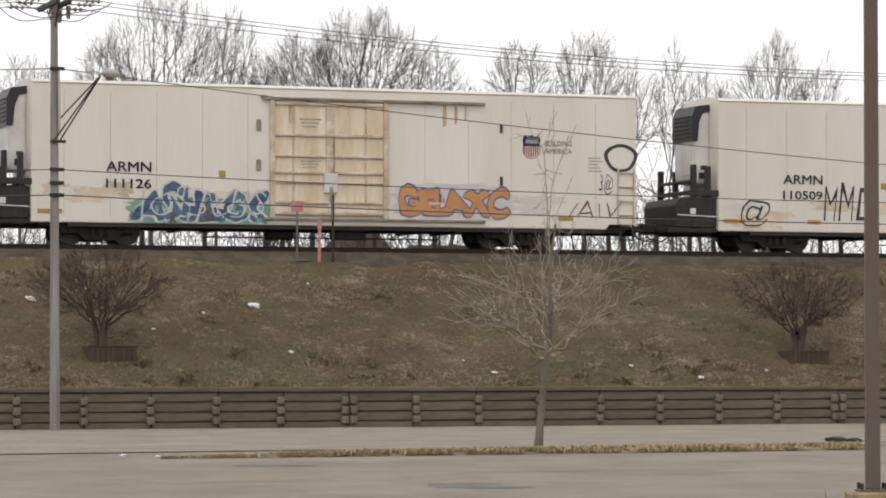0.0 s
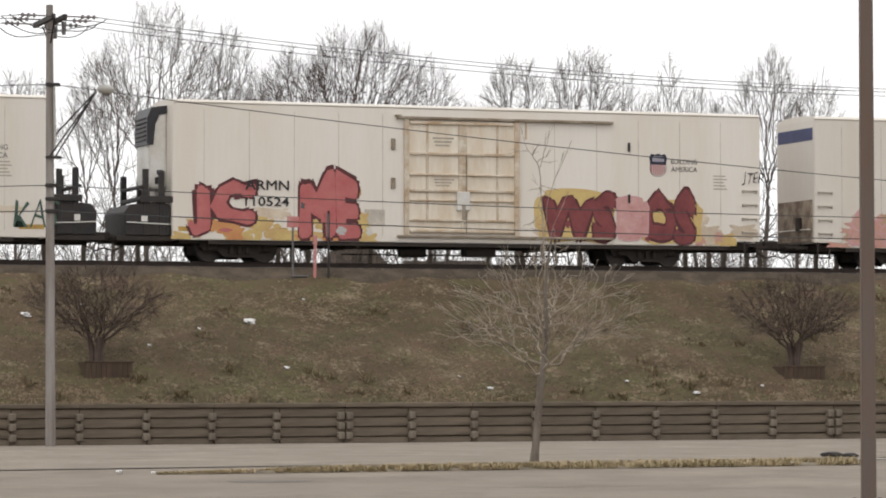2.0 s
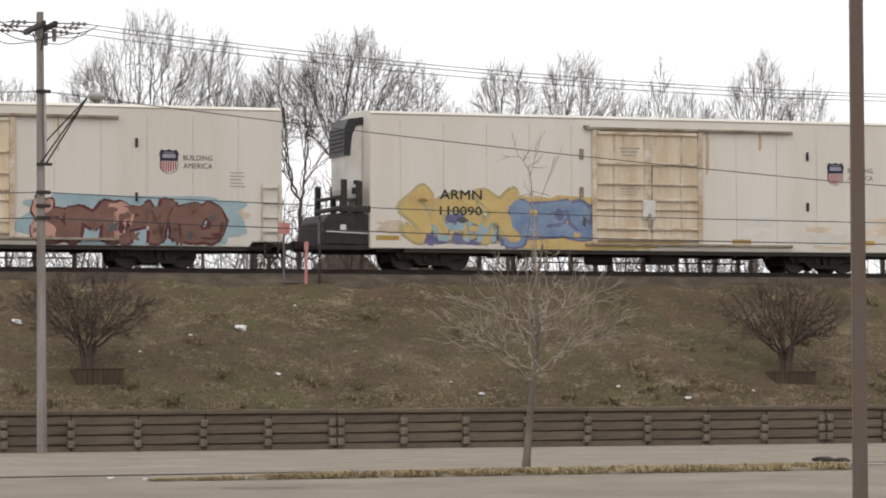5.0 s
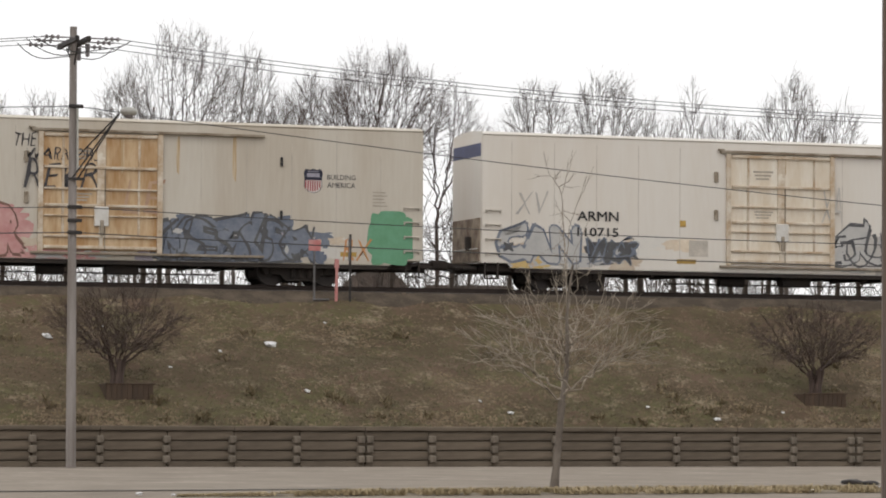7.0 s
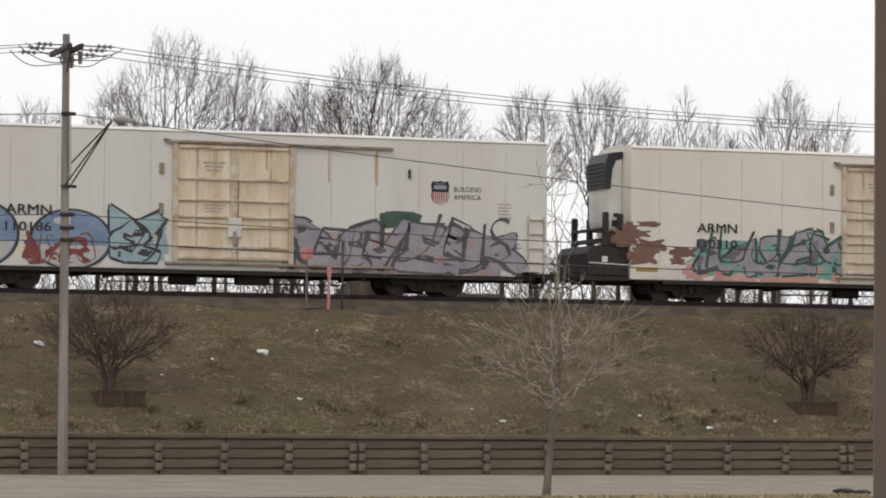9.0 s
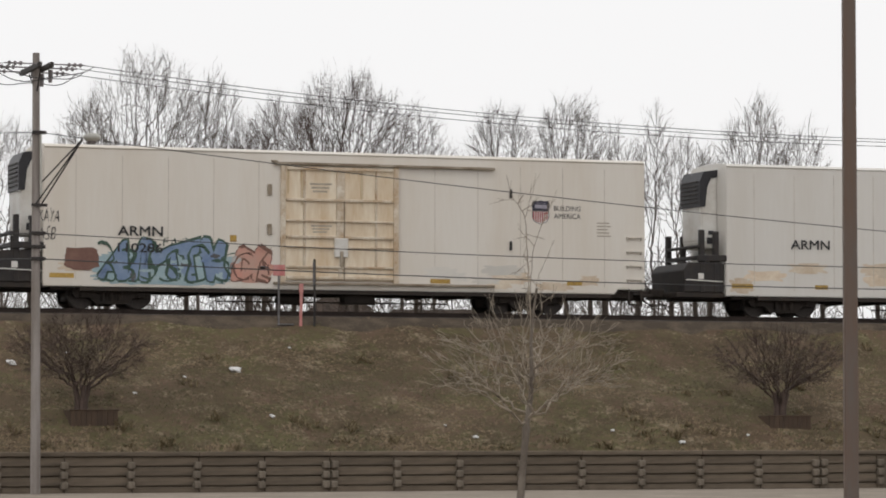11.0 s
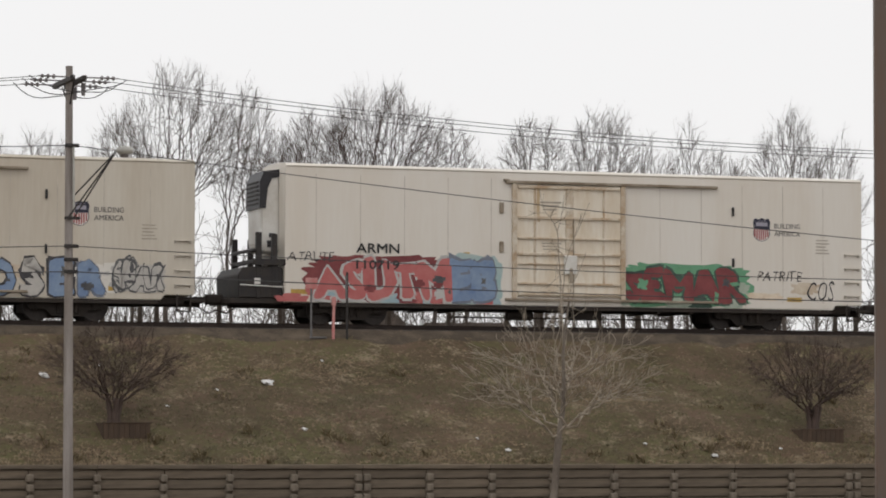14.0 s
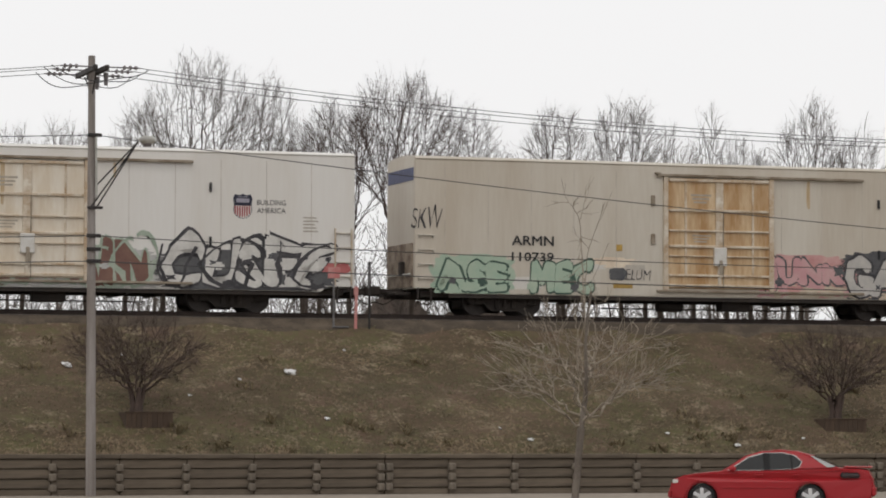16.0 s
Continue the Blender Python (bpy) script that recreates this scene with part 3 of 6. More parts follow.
GRAFFITI[18] = [
    ('UPRAIN', 10.3, 16.2, 0.70, 2.32, 'brn', 'sage', 'lgry', 'wild'),
    ('CUSEE', 16.2, 21.9, 0.70, 2.29, 'w', 'k', 'dgry', 'wild'),
    ('HI', 21.7, 22.6, 1.27, 1.61, 'red', 'red', None, 'block'),
]

CAR_ROWS = [  # place in the train, number, cooling unit at the rear (0) or the front (1), tint of the sides
    (-1, "110509", 0), (0, "111126", 0), (1, "111283", 1), (2, "110524", 0), (3, "111133", 1), (4, "", 1), (5, "110090", 0), (6, "110332", 0), (7, "110715", 1), (8, "110974", 0),
    (9, "110310", 0), (10, "110186", 0), (11, "", 0), (12, "110286", 0), (13, "110699", 1), (14, "110809", 1), (15, "110719", 0), (16, "111452", 0), (17, "110739", 1), (18, "", 0)]


def head_place(t):
    """Where the head car's coupler stands along the track at t seconds: a nearly even speed, with one short check after 6 s."""
    drift = np.interp(t, (0, 1, 2, 3, 5.5, 6.0, 6.1, 6.4, 7.0, 8.5, 9.5, 12, 13, 13.6, 14.3, 16), (-0.01, 0.1, 0.19, 0.28, 0.38, 0.43, -0.47, -0.5, -0.41, -0.36, -0.29, -0.32, -0.32, -0.28, -0.19, -0.15))
    return HEAD0 + SPEED * t + float(drift)


def letters(body, x0, x1, z0, z1, y, offset=0.0, warp=0.0, seed=0.0, slant=0.0, res=3, pad=None):
    """Lettering, stretched to fill a place on a car's side; warp bends it like hand-sprayed work."""
    cu = bpy.data.curves.new("lettering", "FONT")
    swell = offset if offset > 0.03 or ("M" in body and offset > 0) else 0.0  # thickened by shifted copies
    cu.body, cu.resolution_u, cu.offset, cu.shear = body, res, 0.0 if swell else offset, slant
    ob = bpy.data.objects.new("lettering", cu)
    me = bpy.data.meshes.new_from_object(ob)
    bpy.data.objects.remove(ob)
    bpy.data.curves.remove(cu)
    layer = [0.0] * len(me.vertices)
    if swell:
        bm = bmesh.new()
        layer = []
        for k in range(10):
            w = 2 * math.pi * k / 10
            me.transform(Matrix.Translation((swell * math.cos(w), swell * math.sin(w), 0)))
            bm.from_mesh(me)
            me.transform(Matrix.Translation((-swell * math.cos(w), -swell * math.sin(w), 0)))
            layer += [k * 0.00025] * len(me.vertices)
        bm.to_mesh(me)
        bm.free()
    co = np.array([v.co[:2] for v in me.vertices]) if len(me.vertices) else np.zeros((0, 2))
    lo, hi = (co.min(0), co.max(0)) if len(co) else ((0, 0), (1, 1))
    if pad is not None and len(co):  # fitted as if thickened by pad
        lo, hi = lo + (swell - pad), hi - (swell - pad)
    for v, lift in zip(me.vertices, layer):
        fx, fz = (v.co.x - lo[0]) / (hi[0] - lo[0]), (v.co.y - lo[1]) / (hi[1] - lo[1])
        if warp:
            fx += warp * 0.06 * noise.noise((fx * 7 + seed, fz * 2, seed))
            fz += warp * 0.22 * noise.noise((fx * 5 + 9, fz * 1.5, seed)) * (0.3 + fz)
        v.co = (x0 + fx * (x1 - x0), y - lift, max(z0 + fz * (z1 - z0), 0.69))
    me.flip_normals()
    return me


def glyphs(word, x0, x1, z0, z1, y, offset, material):
    """The letters of a word, each a mesh of its own."""
    bm = bmesh.new()
    bm.from_mesh(letters(word, x0, x1, z0, z1, y, offset))
    bm.verts.ensure_lookup_table()
    seen, runs = set(), []
    for v in bm.verts:
        if v.index in seen:
            continue
        stack, island = [v], []
        seen.add(v.index)
        while stack:
            q = stack.pop()
            island.append(q)
            for e in q.link_edges:
                o = e.other_vert(q)
                if o.index not in seen:
                    seen.add(o.index)
                    stack.append(o)
        runs.append((min(q.co.x for q in island), max(q.co.x for q in island), set(q.index for q in island)))
    runs.sort(key=lambda r: r[0])
    groups = []
    for a, b, ids in runs:
        if groups and a < groups[-1][1] - 0.45 * (b - a):
            groups[-1] = (groups[-1][0], max(b, groups[-1][1]), groups[-1][2] | ids)
        else:
            groups.append((a, b, ids))
    out = []
    for a, b, ids in groups:
        sub = bmesh.new()
        made = {i: sub.verts.new(bm.verts[i].co) for i in ids}
        for f in bm.faces:
            if f.verts[0].index in ids:
                sub.faces.new([made[q.index] for q in f.verts])
        out.append(mesh_of("letter", sub, material))
    bm.free()
    return out


def cloud_shape(x0, x1, z0, z1, y, seed, lobes=9, jag=0.18):
    """A sprayed backdrop with an uneven, lobed outline."""
    rnd = random.Random(seed)
    bm = bmesh.new()
    cx, cz, ax, az = (x0 + x1) / 2, (z0 + z1) / 2, (x1 - x0) / 2, (z1 - z0) / 2
    pts, ph = [], rnd.random() * 6
    for i in range(72):
        w = 2 * math.pi * i / 72
        k = 1 + jag * abs(math.sin(lobes * w / 2 + ph)) - jag / 2 + 0.1 * noise.noise((math.cos(w) * 3, math.sin(w) * 3, seed))
        c, s = math.cos(w), math.sin(w)
        px, pz = math.copysign(abs(c) ** 0.45, c), math.copysign(abs(s) ** 0.55, s)
        pts.append(bm.verts.new((cx + ax * px * k, y, max(0.695, cz + az * pz * k))))
    mid = bm.verts.new((cx, y, cz))
    for i in range(72):
        bm.faces.new((mid, pts[i], pts[(i + 1) % 72]))
    bmesh.ops.recalc_face_normals(bm, faces=bm.faces)
    for f in bm.faces:
        if f.normal.y > 0:
            f.normal_flip()
    return bm


def spray(car, spec, seed):
    """One piece of graffiti on a car's side: backdrop, outline and fill in layers of paint."""
    word, x0, x1, z0, z1, fill, line, halo, style = spec
    on_door = 9.7 < (x0 + x1) / 2 < 14.0 and x1 - x0 < 4
    y = -0.075 if on_door else -0.012
    w, h = x1 - x0, z1 - z0
    if style == "thin":
        me = letters(word, x0, x1, z0, z1, y - 0.006, -0.012, 0.9, seed, 0.2)
        me.materials.append(M["g_" + line])
        part("graffiti_tag", me, None, car, "thin scrawled spray-paint tag")
        return
    if style == "fat":
        bm = bmesh.new()
        cx, cz = (x0 + x1) / 2, (z0 + z1) / 2
        rim = []
        for k in (1.0, 0.78):
            rim.append([bm.verts.new((cx + w / 2 * k * math.cos(a) * (1 + 0.08 * math.sin(3 * a)), y, cz + h / 2 * k * math.sin(a))) for a in [2 * math.pi * i / 36 for i in range(36)]])
        for i in range(36):
            bm.faces.new((rim[0][i], rim[0][(i + 1) % 36], rim[1][(i + 1) % 36], rim[1][i]))
        part("graffiti_ring", bm, M["g_" + line], car, "black sprayed ring")
        return
    if style == "disc":  # a round shape with a dark rim, pale below
        def lens(k, dy, cut, material):
            bm = bmesh.new()
            cx, cz = (x0 + x1) / 2, z0 + 0.46 * h
            ring = [(cx + w / 2 * k * math.cos(2 * math.pi * i / 40), max(0.7, cz + h * 0.54 * k * math.sin(2 * math.pi * i / 40))) for i in range(40)]
            ring = [(px, min(pz, z0 + cut * h)) for px, pz in ring]
            bm.faces.new([bm.verts.new((px, y - dy, pz)) for px, pz in ring])
            part("graffiti_disc", bm, M["g_" + material], car)
        lens(1.0, 0.004, 2, line)
        lens(0.93, 0.007, 2, fill)
        lens(0.9, 0.0085, 0.36, halo or "lgry")
        part("graffiti_shine", cloud_shape(x0 + 0.3 * w, x0 + 0.5 * w, z0 + 0.72 * h, z0 + 0.84 * h, y - 0.01, seed, lobes=3), M["g_lgry"], car)
        return
    if style == "frame":  # a squared outline with a dark core
        for k, colour in ((0.0, line), (0.05, fill), (0.26, line), (0.3, halo or fill)):
            part("graffiti_block", box(x0 + k * w, x1 - 0.6 * k * w, y - 0.004 - 0.006 * k, y + 0.004, z0 + k * 0.9 * h, z1 - 0.4 * k * h), M["g_" + colour], car)
        return
    if style == "smear":  # broken patches of faded colour
        rnd = random.Random(seed)
        for i in range(max(5, int(w * 4))):
            px, pz = rnd.uniform(x0, x1), z0 + h * rnd.random() ** 1.3
            pw, ph = rnd.uniform(0.12, 0.5), rnd.uniform(0.08, 0.26)
            part("graffiti_patch", cloud_shape(px - pw, px + pw, pz - ph, pz + ph, y - 0.0006 - 0.0002 * (i % 14), seed + i, lobes=5, jag=0.5), M["g_" + rnd.choice([fill, fill, line, halo or "cream"])], car)
        return
    if halo:
        top = z1 + 0.1 if style == "bub" else z1 - 0.22 * h if style == "wild" else z1 + 0.1
        part("graffiti_backdrop", cloud_shape(x0 - 0.1, x1 + 0.1, z0 - 0.05, top, y, seed, lobes=max(7, int(w * 5)), jag=0.13), M["g_" + halo], car)
    if style == "blob":
        part("graffiti_outline", cloud_shape(x0, x1, z0, z1, y - 0.004, seed + 3, lobes=7), M["g_" + line], car)
        part("graffiti_fill", cloud_shape(x0 + 0.07, x1 - 0.07, z0 + 0.05, z1 - 0.07, y - 0.008, seed + 3, lobes=7), M["g_" + fill], car)
        if len(word) > 1:
            me = letters(word, x0 + 0.15, x1 - 0.15, z0 + 0.1, z1 - 0.12, y - 0.012, 0.004, 1.6, seed, 0.1)
            me.materials.append(M["g_" + line])
            part("graffiti_letters", me, None, car)
        else:
            for k, (ex, ez) in enumerate(((0.33, 0.6), (0.68, 0.6), (0.5, 0.3))):
                ww = 0.1 if k < 2 else 0.14
                part("graffiti_mark", cloud_shape(x0 + (ex - ww) * w, x0 + (ex + ww) * w, z0 + (ez - 0.07) * h, z0 + (ez + 0.07) * h, y - 0.013, seed + k, lobes=3), M["g_" + line], car)
        return
    if style == "face":
        part("graffiti_outline", cloud_shape(x0, x1, z0, z1, y - 0.016, seed, lobes=3), M["g_" + line], car)
        part("graffiti_fill", cloud_shape(x0 + 0.05, x1 - 0.05, z0 + 0.05, z1 - 0.05, y - 0.02, seed, lobes=3), M["g_" + fill], car)
        for ex, ez, ww in ((0.33, 0.55, 0.1), (0.68, 0.55, 0.1), (0.5, 0.28, 0.13)):
            part("graffiti_mark", cloud_shape(x0 + (ex - ww) * w, x0 + (ex + ww) * w, z0 + (ez - 0.03) * h, z0 + (ez + 0.03) * h, y - 0.024, seed, lobes=3), M["g_" + line], car)
        return
    if style == "block2":
        part("graffiti_block", cloud_shape(x0, x1, z0, z1, y - 0.002, seed + 1, lobes=9, jag=0.12), M["g_" + fill], car)
        return
    if style == "block":
        part("graffiti_block", cloud_shape(x0, x1, z0, z1, y - 0.003, seed, lobes=5, jag=0.1), M["g_" + fill], car)
        return
    fat, thin, warp = (0.12, 0.07, 1.1) if style == "bub" else (0.1, 0.05, 1.7)
    slant = 0.0 if style == "bub" else 0.15
    if style == "wild" and not halo:
        part("graffiti_backdrop", cloud_shape(x0 + 0.02 * w, x1 - 0.02 * w, z0, z1 - 0.15 * h, y, seed, lobes=8, jag=0.2), M["g_" + fill], car)
    layers = [(fat, line, 0.003), (thin, fill, 0.007)]
    for off, colour, dy in layers:
        me = letters(word, x0, x1, z0, z1, y - dy, off, warp, seed, slant, 2, fat)
        me.materials.append(M["g_" + colour])
        part("graffiti_letters", me, None, car)
    # Cut-ins, fades and stray line work over the fill.
    rnd = random.Random(seed + 5)
    for i in range(max(3, int(w * (3.2 if style == "wild" else 1.4)))):
        bx, bz = rnd.uniform(x0 + 0.1, x1 - 0.1), rnd.uniform(z0 + 0.1 * h, z0 + 0.75 * h)
        bw, bh = rnd.uniform(0.04, 0.2), rnd.uniform(0.03, 0.16)
        part("graffiti_fade", cloud_shape(bx - bw, bx + bw, bz - bh, bz + bh, y - 0.0098 - 0.0001 * (i % 12), seed + i, lobes=4, jag=0.6), M["g_" + rnd.choice([line, halo or fill, fill, fill, halo or "lgry", "dgry"])], car)
    if style == "wild":
        scrawl = "".join(rnd.choice("SCOJU3ES") for i in range(max(2, int(w / (0.6 * h)))))
        me = letters(scrawl, x0 + 0.05, x1 - 0.05, z0 + 0.03, z1 - 0.05 * h, y - 0.0115, -0.022, 1.4, seed + 11, 0.2)
        me.materials.append(M["g_" + line])
        part("graffiti_line", me, None, car)


def shield(bm, x0, x1, z0, z1, y0, y1, top=True):
    w, h = x1 - x0, z1 - z0
    pts = [(0.5, 0), (0.28, 0.05), (0.1, 0.16), (0.02, 0.32), (0.04, 0.6), (0, 0.82), (0.08, 0.97), (0.3, 0.93), (0.5, 1.0), (0.7, 0.93), (0.92, 0.97), (1, 0.82), (0.96, 0.6), (0.98, 0.32), (0.9, 0.16), (0.72, 0.05)]
    return prism([(x0 + a * w, z0 + b * h) for a, b in pts], y0, y1, bm)


def car_meshes(flip, side, door):
    """The meshes that all cars of one direction share: (name, mesh, label)."""
    out = []
    bx0 = 1.03 if flip else 2.0
    bx1 = bx0 + BODY_L
    mx = (lambda x: PITCH - x) if flip else (lambda x: x)

    def xbox(x0, x1, y0, y1, z0, z1, bevel=0.0, bm=None):
        a, b = sorted((mx(x0), mx(x1)))
        return box(a, b, y0, y1, z0, z1, bevel, bm)

    def put(name, bm, material, label=""):
        out.append((name, mesh_of(name, bm, M[material]), label))

    # Body: the sill steps up at the end without the cooling unit.
    if flip:
        prof = [(bx0, 0.84), (bx0 + 1.0, 0.84), (bx0 + 1.1, SILL), (bx1, SILL), (bx1, ROOF - 0.12), (bx0, ROOF - 0.12)]
    else:
        prof = [(bx0, SILL), (bx1 - 1.1, SILL), (bx1 - 1.0, 0.84), (bx1, 0.84), (bx1, ROOF - 0.12), (bx0, ROOF - 0.12)]
    bm = prism(prof, 0, BODY_W)
    bmesh.ops.bevel(bm, geom=bm.edges[:], offset=0.025, segments=2, affect="EDGES")
    put("body", bm, side, "off-white insulated steel body, dusty")
    bm = prism([(0.0, ROOF - 0.14), (-0.03, ROOF - 0.1), (0.1, ROOF - 0.02), (0.8, ROOF + 0.05), (BODY_W / 2, ROOF + 0.07), (BODY_W - 0.8, ROOF + 0.05), (BODY_W - 0.1, ROOF - 0.02), (BODY_W + 0.03, ROOF - 0.1), (BODY_W, ROOF - 0.14)], bx0 + 0.02, bx1 - 0.02)
    bm.transform(Matrix(((0, 1, 0, 0), (1, 0, 0, 0), (0, 0, 1, 0), (0, 0, 0, 1))))
    bmesh.ops.recalc_face_normals(bm, faces=bm.faces)
    put("roof", bm, side)
    xs = [bx0 + 1.05 + i * 1.52 for i in range(14)]
    for x in xs:
        if not 9.3 < x < 14.2 and x < bx1 - 0.3:
            put("panel_seam", box(x - 0.008, x + 0.008, -0.006, 0.02, 0.9, ROOF - 0.35), "seam")
    # Underframe.
    bm = box(bx0 + 1.2, bx1 - 1.2, 0.04, 0.22, 0.55, SILL + 0.02)
    put("side_sill", bm, "under")
    put("side_sill", box(bx0 + 1.2, bx1 - 1.2, BODY_W - 0.22, BODY_W - 0.04, 0.55, SILL + 0.02), "under")
    put("centre_sill", box(0.5, PITCH - 0.5, 1.3, 1.75, 0.52, SILL + 0.1, 0.03), "under")
    bm = box(bx0 + 0.3, bx1 - 0.3, 0.3, BODY_W - 0.3, SILL - 0.1, SILL + 0.1)
    for x in (7.2, 8.3, 15.2, 16.4):
        box(x - 0.05, x + 0.05, 0.1, BODY_W - 0.1, 0.48, SILL, 0, bm)
    put("cross_bearer", bm, "under")
    bm = cyl((10.0, 0.9, 0.38), (10.9, 0.9, 0.38), 0.17, sides=14)
    box(12.2, 13.3, 0.5, 1.0, 0.24, 0.6, 0.04, bm)
    cyl((8.0, 1.0, 0.3), (16.0, 1.0, 0.3), 0.025, sides=6, bm=bm)
    put("brake_gear", bm, "under", "grimy brake cylinder and rods")
    for x in (0.0, PITCH):
        sgn = 1 if x == 0 else -1
        bm = box(min(x, x + sgn * 1.2), max(x, x + sgn * 1.2), 1.4, 1.65, 0.68, 0.86, 0.03)
        box(min(x - sgn * 0.05, x + sgn * 0.3), max(x - sgn * 0.05, x + sgn * 0.3), 1.33, 1.72, 0.62, 0.95, 0.06, bm)
        put("coupler", bm, "under")
        bm = cyl((x + sgn * 0.8, 1.1, 0.6), (x + sgn * 0.3, 1.05, 0.32), 0.025, sides=6)
        cyl((x + sgn * 0.3, 1.05, 0.32), (x, 1.1, 0.42), 0.025, sides=6, bm=bm)
        put("air_hose", bm, "under")
    # End platforms: at the cooling unit's end, the generator deck with its stakes.
    bm = xbox(0.2, 2.0, 0.15, BODY_W - 0.15, 0.62, 0.8, 0.02)
    put("end_deck", bm, "under")
    a = [(0.48, 0.8), (0.45, 1.55), (0.62, 1.8), (1.75, 1.88), (1.96, 1.8), (1.96, 0.8)]
    bm = prism([(mx(x), z) for x, z in a], 0.12, BODY_W - 0.12)
    bmesh.ops.bevel(bm, geom=bm.edges[:], offset=0.03, segments=1, affect="EDGES")
    put("generator_box", bm, "dark_metal", "black generator housing on the end deck")
    put("generator_panel", xbox(1.0, 1.2, 0.09, 0.13, 1.25, 1.45, 0.01), "unit_white")
    for x, y, top in ((1.15, 0.1, 2.95), (1.68, 0.1, 2.9), (1.05, 2.72, 2.85), (1.6, 2.72, 2.85)):
        put("stake", xbox(x - 0.09, x + 0.09, y, y + 0.18, 0.8, top, 0.015), "dark_metal")
    put("rail_bar", xbox(0.95, 2.42, 0.02, 0.12, 1.86, 2.08, 0.02), "dark_metal")
    put("rail_bar", xbox(0.95, 1.1, 0.12, BODY_W - 0.15, 1.92, 2.06, 0.02), "dark_metal")
    put("rail_bar", xbox(0.95, 1.1, 0.12, BODY_W - 0.15, 2.32, 2.42, 0.02), "dark_metal")
    put("grab_pipe", cyl((mx(0.5), 0.02, 1.22), (mx(2.0), 0.02, 1.16), 0.02, sides=6), "unit_white")
    # Cooling unit.
    deep = (lambda x: mx(2.0 - (2.0 - x) * (0.45 if flip else 1.15)))  # set further into the end wall on some cars
    prof = [(2.0, 2.35), (1.55, 2.35), (1.48, 2.6), (1.46, 4.3), (1.58, 4.9), (2.0, 4.96)]
    bm = prism([(deep(x), z) for x, z in prof], 0.75, 2.4)
    bmesh.ops.bevel(bm, geom=bm.edges[:], offset=0.05, segments=2, affect="EDGES")
    put("cooling_unit", bm, "unit_white", "white refrigeration unit with black grille")
    prof = [(2.02, 5.07), (1.55, 5.0), (1.42, 4.66), (1.42, 3.78), (1.6, 3.78), (1.66, 4.45), (1.78, 4.76), (2.02, 4.82)]
    bm = prism([(deep(x), z) for x, z in prof], 0.72, 2.43)
    put("unit_hood", bm, "black_plastic", "black plastic hood")
    for i in range(6):
        put("louvre", box(min(deep(1.39), deep(1.43)), max(deep(1.39), deep(1.43)), 0.9, 2.25, 3.92 + i * 0.14, 3.98 + i * 0.14, 0.008), "dark_metal")
    put("control_box", xbox(1.75 if flip else 1.6, 1.88, 0.71, 0.77, 2.5, 2.72, 0.01), "black_plastic")
    put("control_box", xbox(1.78 if flip else 1.66, 1.86, 0.71, 0.77, 2.82, 2.96, 0.01), "black_plastic")
    # Plain end.
    e = PITCH - 1.03
    put("end_panel", xbox(e, e + 0.012, 0.12, BODY_W - 0.12, 4.42, 4.85), "blue_panel", "dark blue panel high on the end wall")
    put("end_plate", xbox(e, e + 0.05, 0.15, BODY_W - 0.15, 0.9, 2.35, 0.01), "rust", "brown, scuffed lower end plate")
    put("brake_box", xbox(e + 0.05, e + 0.2, 0.9, 1.15, 1.3, 1.75, 0.02), "under")
    put("end_rail", cyl((mx(e + 0.12), 0.1, 1.32), (mx(e + 0.12), BODY_W - 0.1, 1.32), 0.02, sides=6), "unit_white")
    put("end_step", xbox(e, e + 0.5, 0.5, BODY_W - 0.5, 0.62, 0.72, 0.02), "under")
    bm = xbox(e - 0.15, e - 0.1, 0.0, 0.06, 0.3, 0.86)
    xbox(e - 0.6, e - 0.55, 0.0, 0.06, 0.3, 0.86, 0, bm)
    xbox(e - 0.6, e - 0.1, 0.0, 0.08, 0.3, 0.35, 0, bm)
    put("stirrup_step", bm, "under")
    for z in (1.15, 1.62, 2.1, 2.58):
        bm = xbox(e - 0.68, e - 0.12, -0.07, 0.02, z, z + 0.045, 0.008)
        xbox(e - 0.68, e - 0.63, -0.06, 0.02, z - 0.06, z + 0.04, 0, bm)
        xbox(e - 0.17, e - 0.12, -0.06, 0.02, z - 0.06, z + 0.04, 0, bm)
        put("ladder_rung", bm, "seam")
    # Door.
    put("door_panel", box(9.98, 13.82, -0.06, 0.02, 0.98, 4.72, 0.015), door, "cream, rust-streaked sliding door")
    for x0, x1, z0, z1 in ((9.86, 10.02, 0.9, 4.78), (13.74, 13.92, 0.9, 4.78), (11.76, 12.04, 2.4, 4.6), (11.84, 11.96, 1.0, 2.4), (10.62, 10.7, 1.4, 4.65), (13.1, 13.17, 1.4, 4.65)):
        put("door_post", box(x0, x1, -0.1, 0, z0, z1, 0.012), "beam")
    for z, h in ((4.6, 0.1), (3.58, 0.09), (2.9, 0.07), (2.36, 0.09), (1.38, 0.08), (1.02, 0.1), (2.05, 0.05)):
        put("door_beam", box(10.05, 13.72, -0.13, -0.05, z, z + h, 0.012), "beam")
    put("latch_box", box(11.68, 12.14, -0.16, -0.05, 1.75, 2.38, 0.02), "unit_white")
    put("latch_handle", box(11.86, 11.98, -0.19, -0.15, 1.45, 1.95, 0.015), "track")
    put("lock_rod", cyl((12.02, -0.13, 1.0), (12.02, -0.13, 3.6), 0.018, sides=6), "track")
    put("door_track", box(9.62, 17.3, -0.13, 0.0, 4.76, 4.85, 0.01), "track")
    put("door_track", box(9.62, 17.3, -0.12, 0.0, 0.84, 0.92, 0.01), "track")
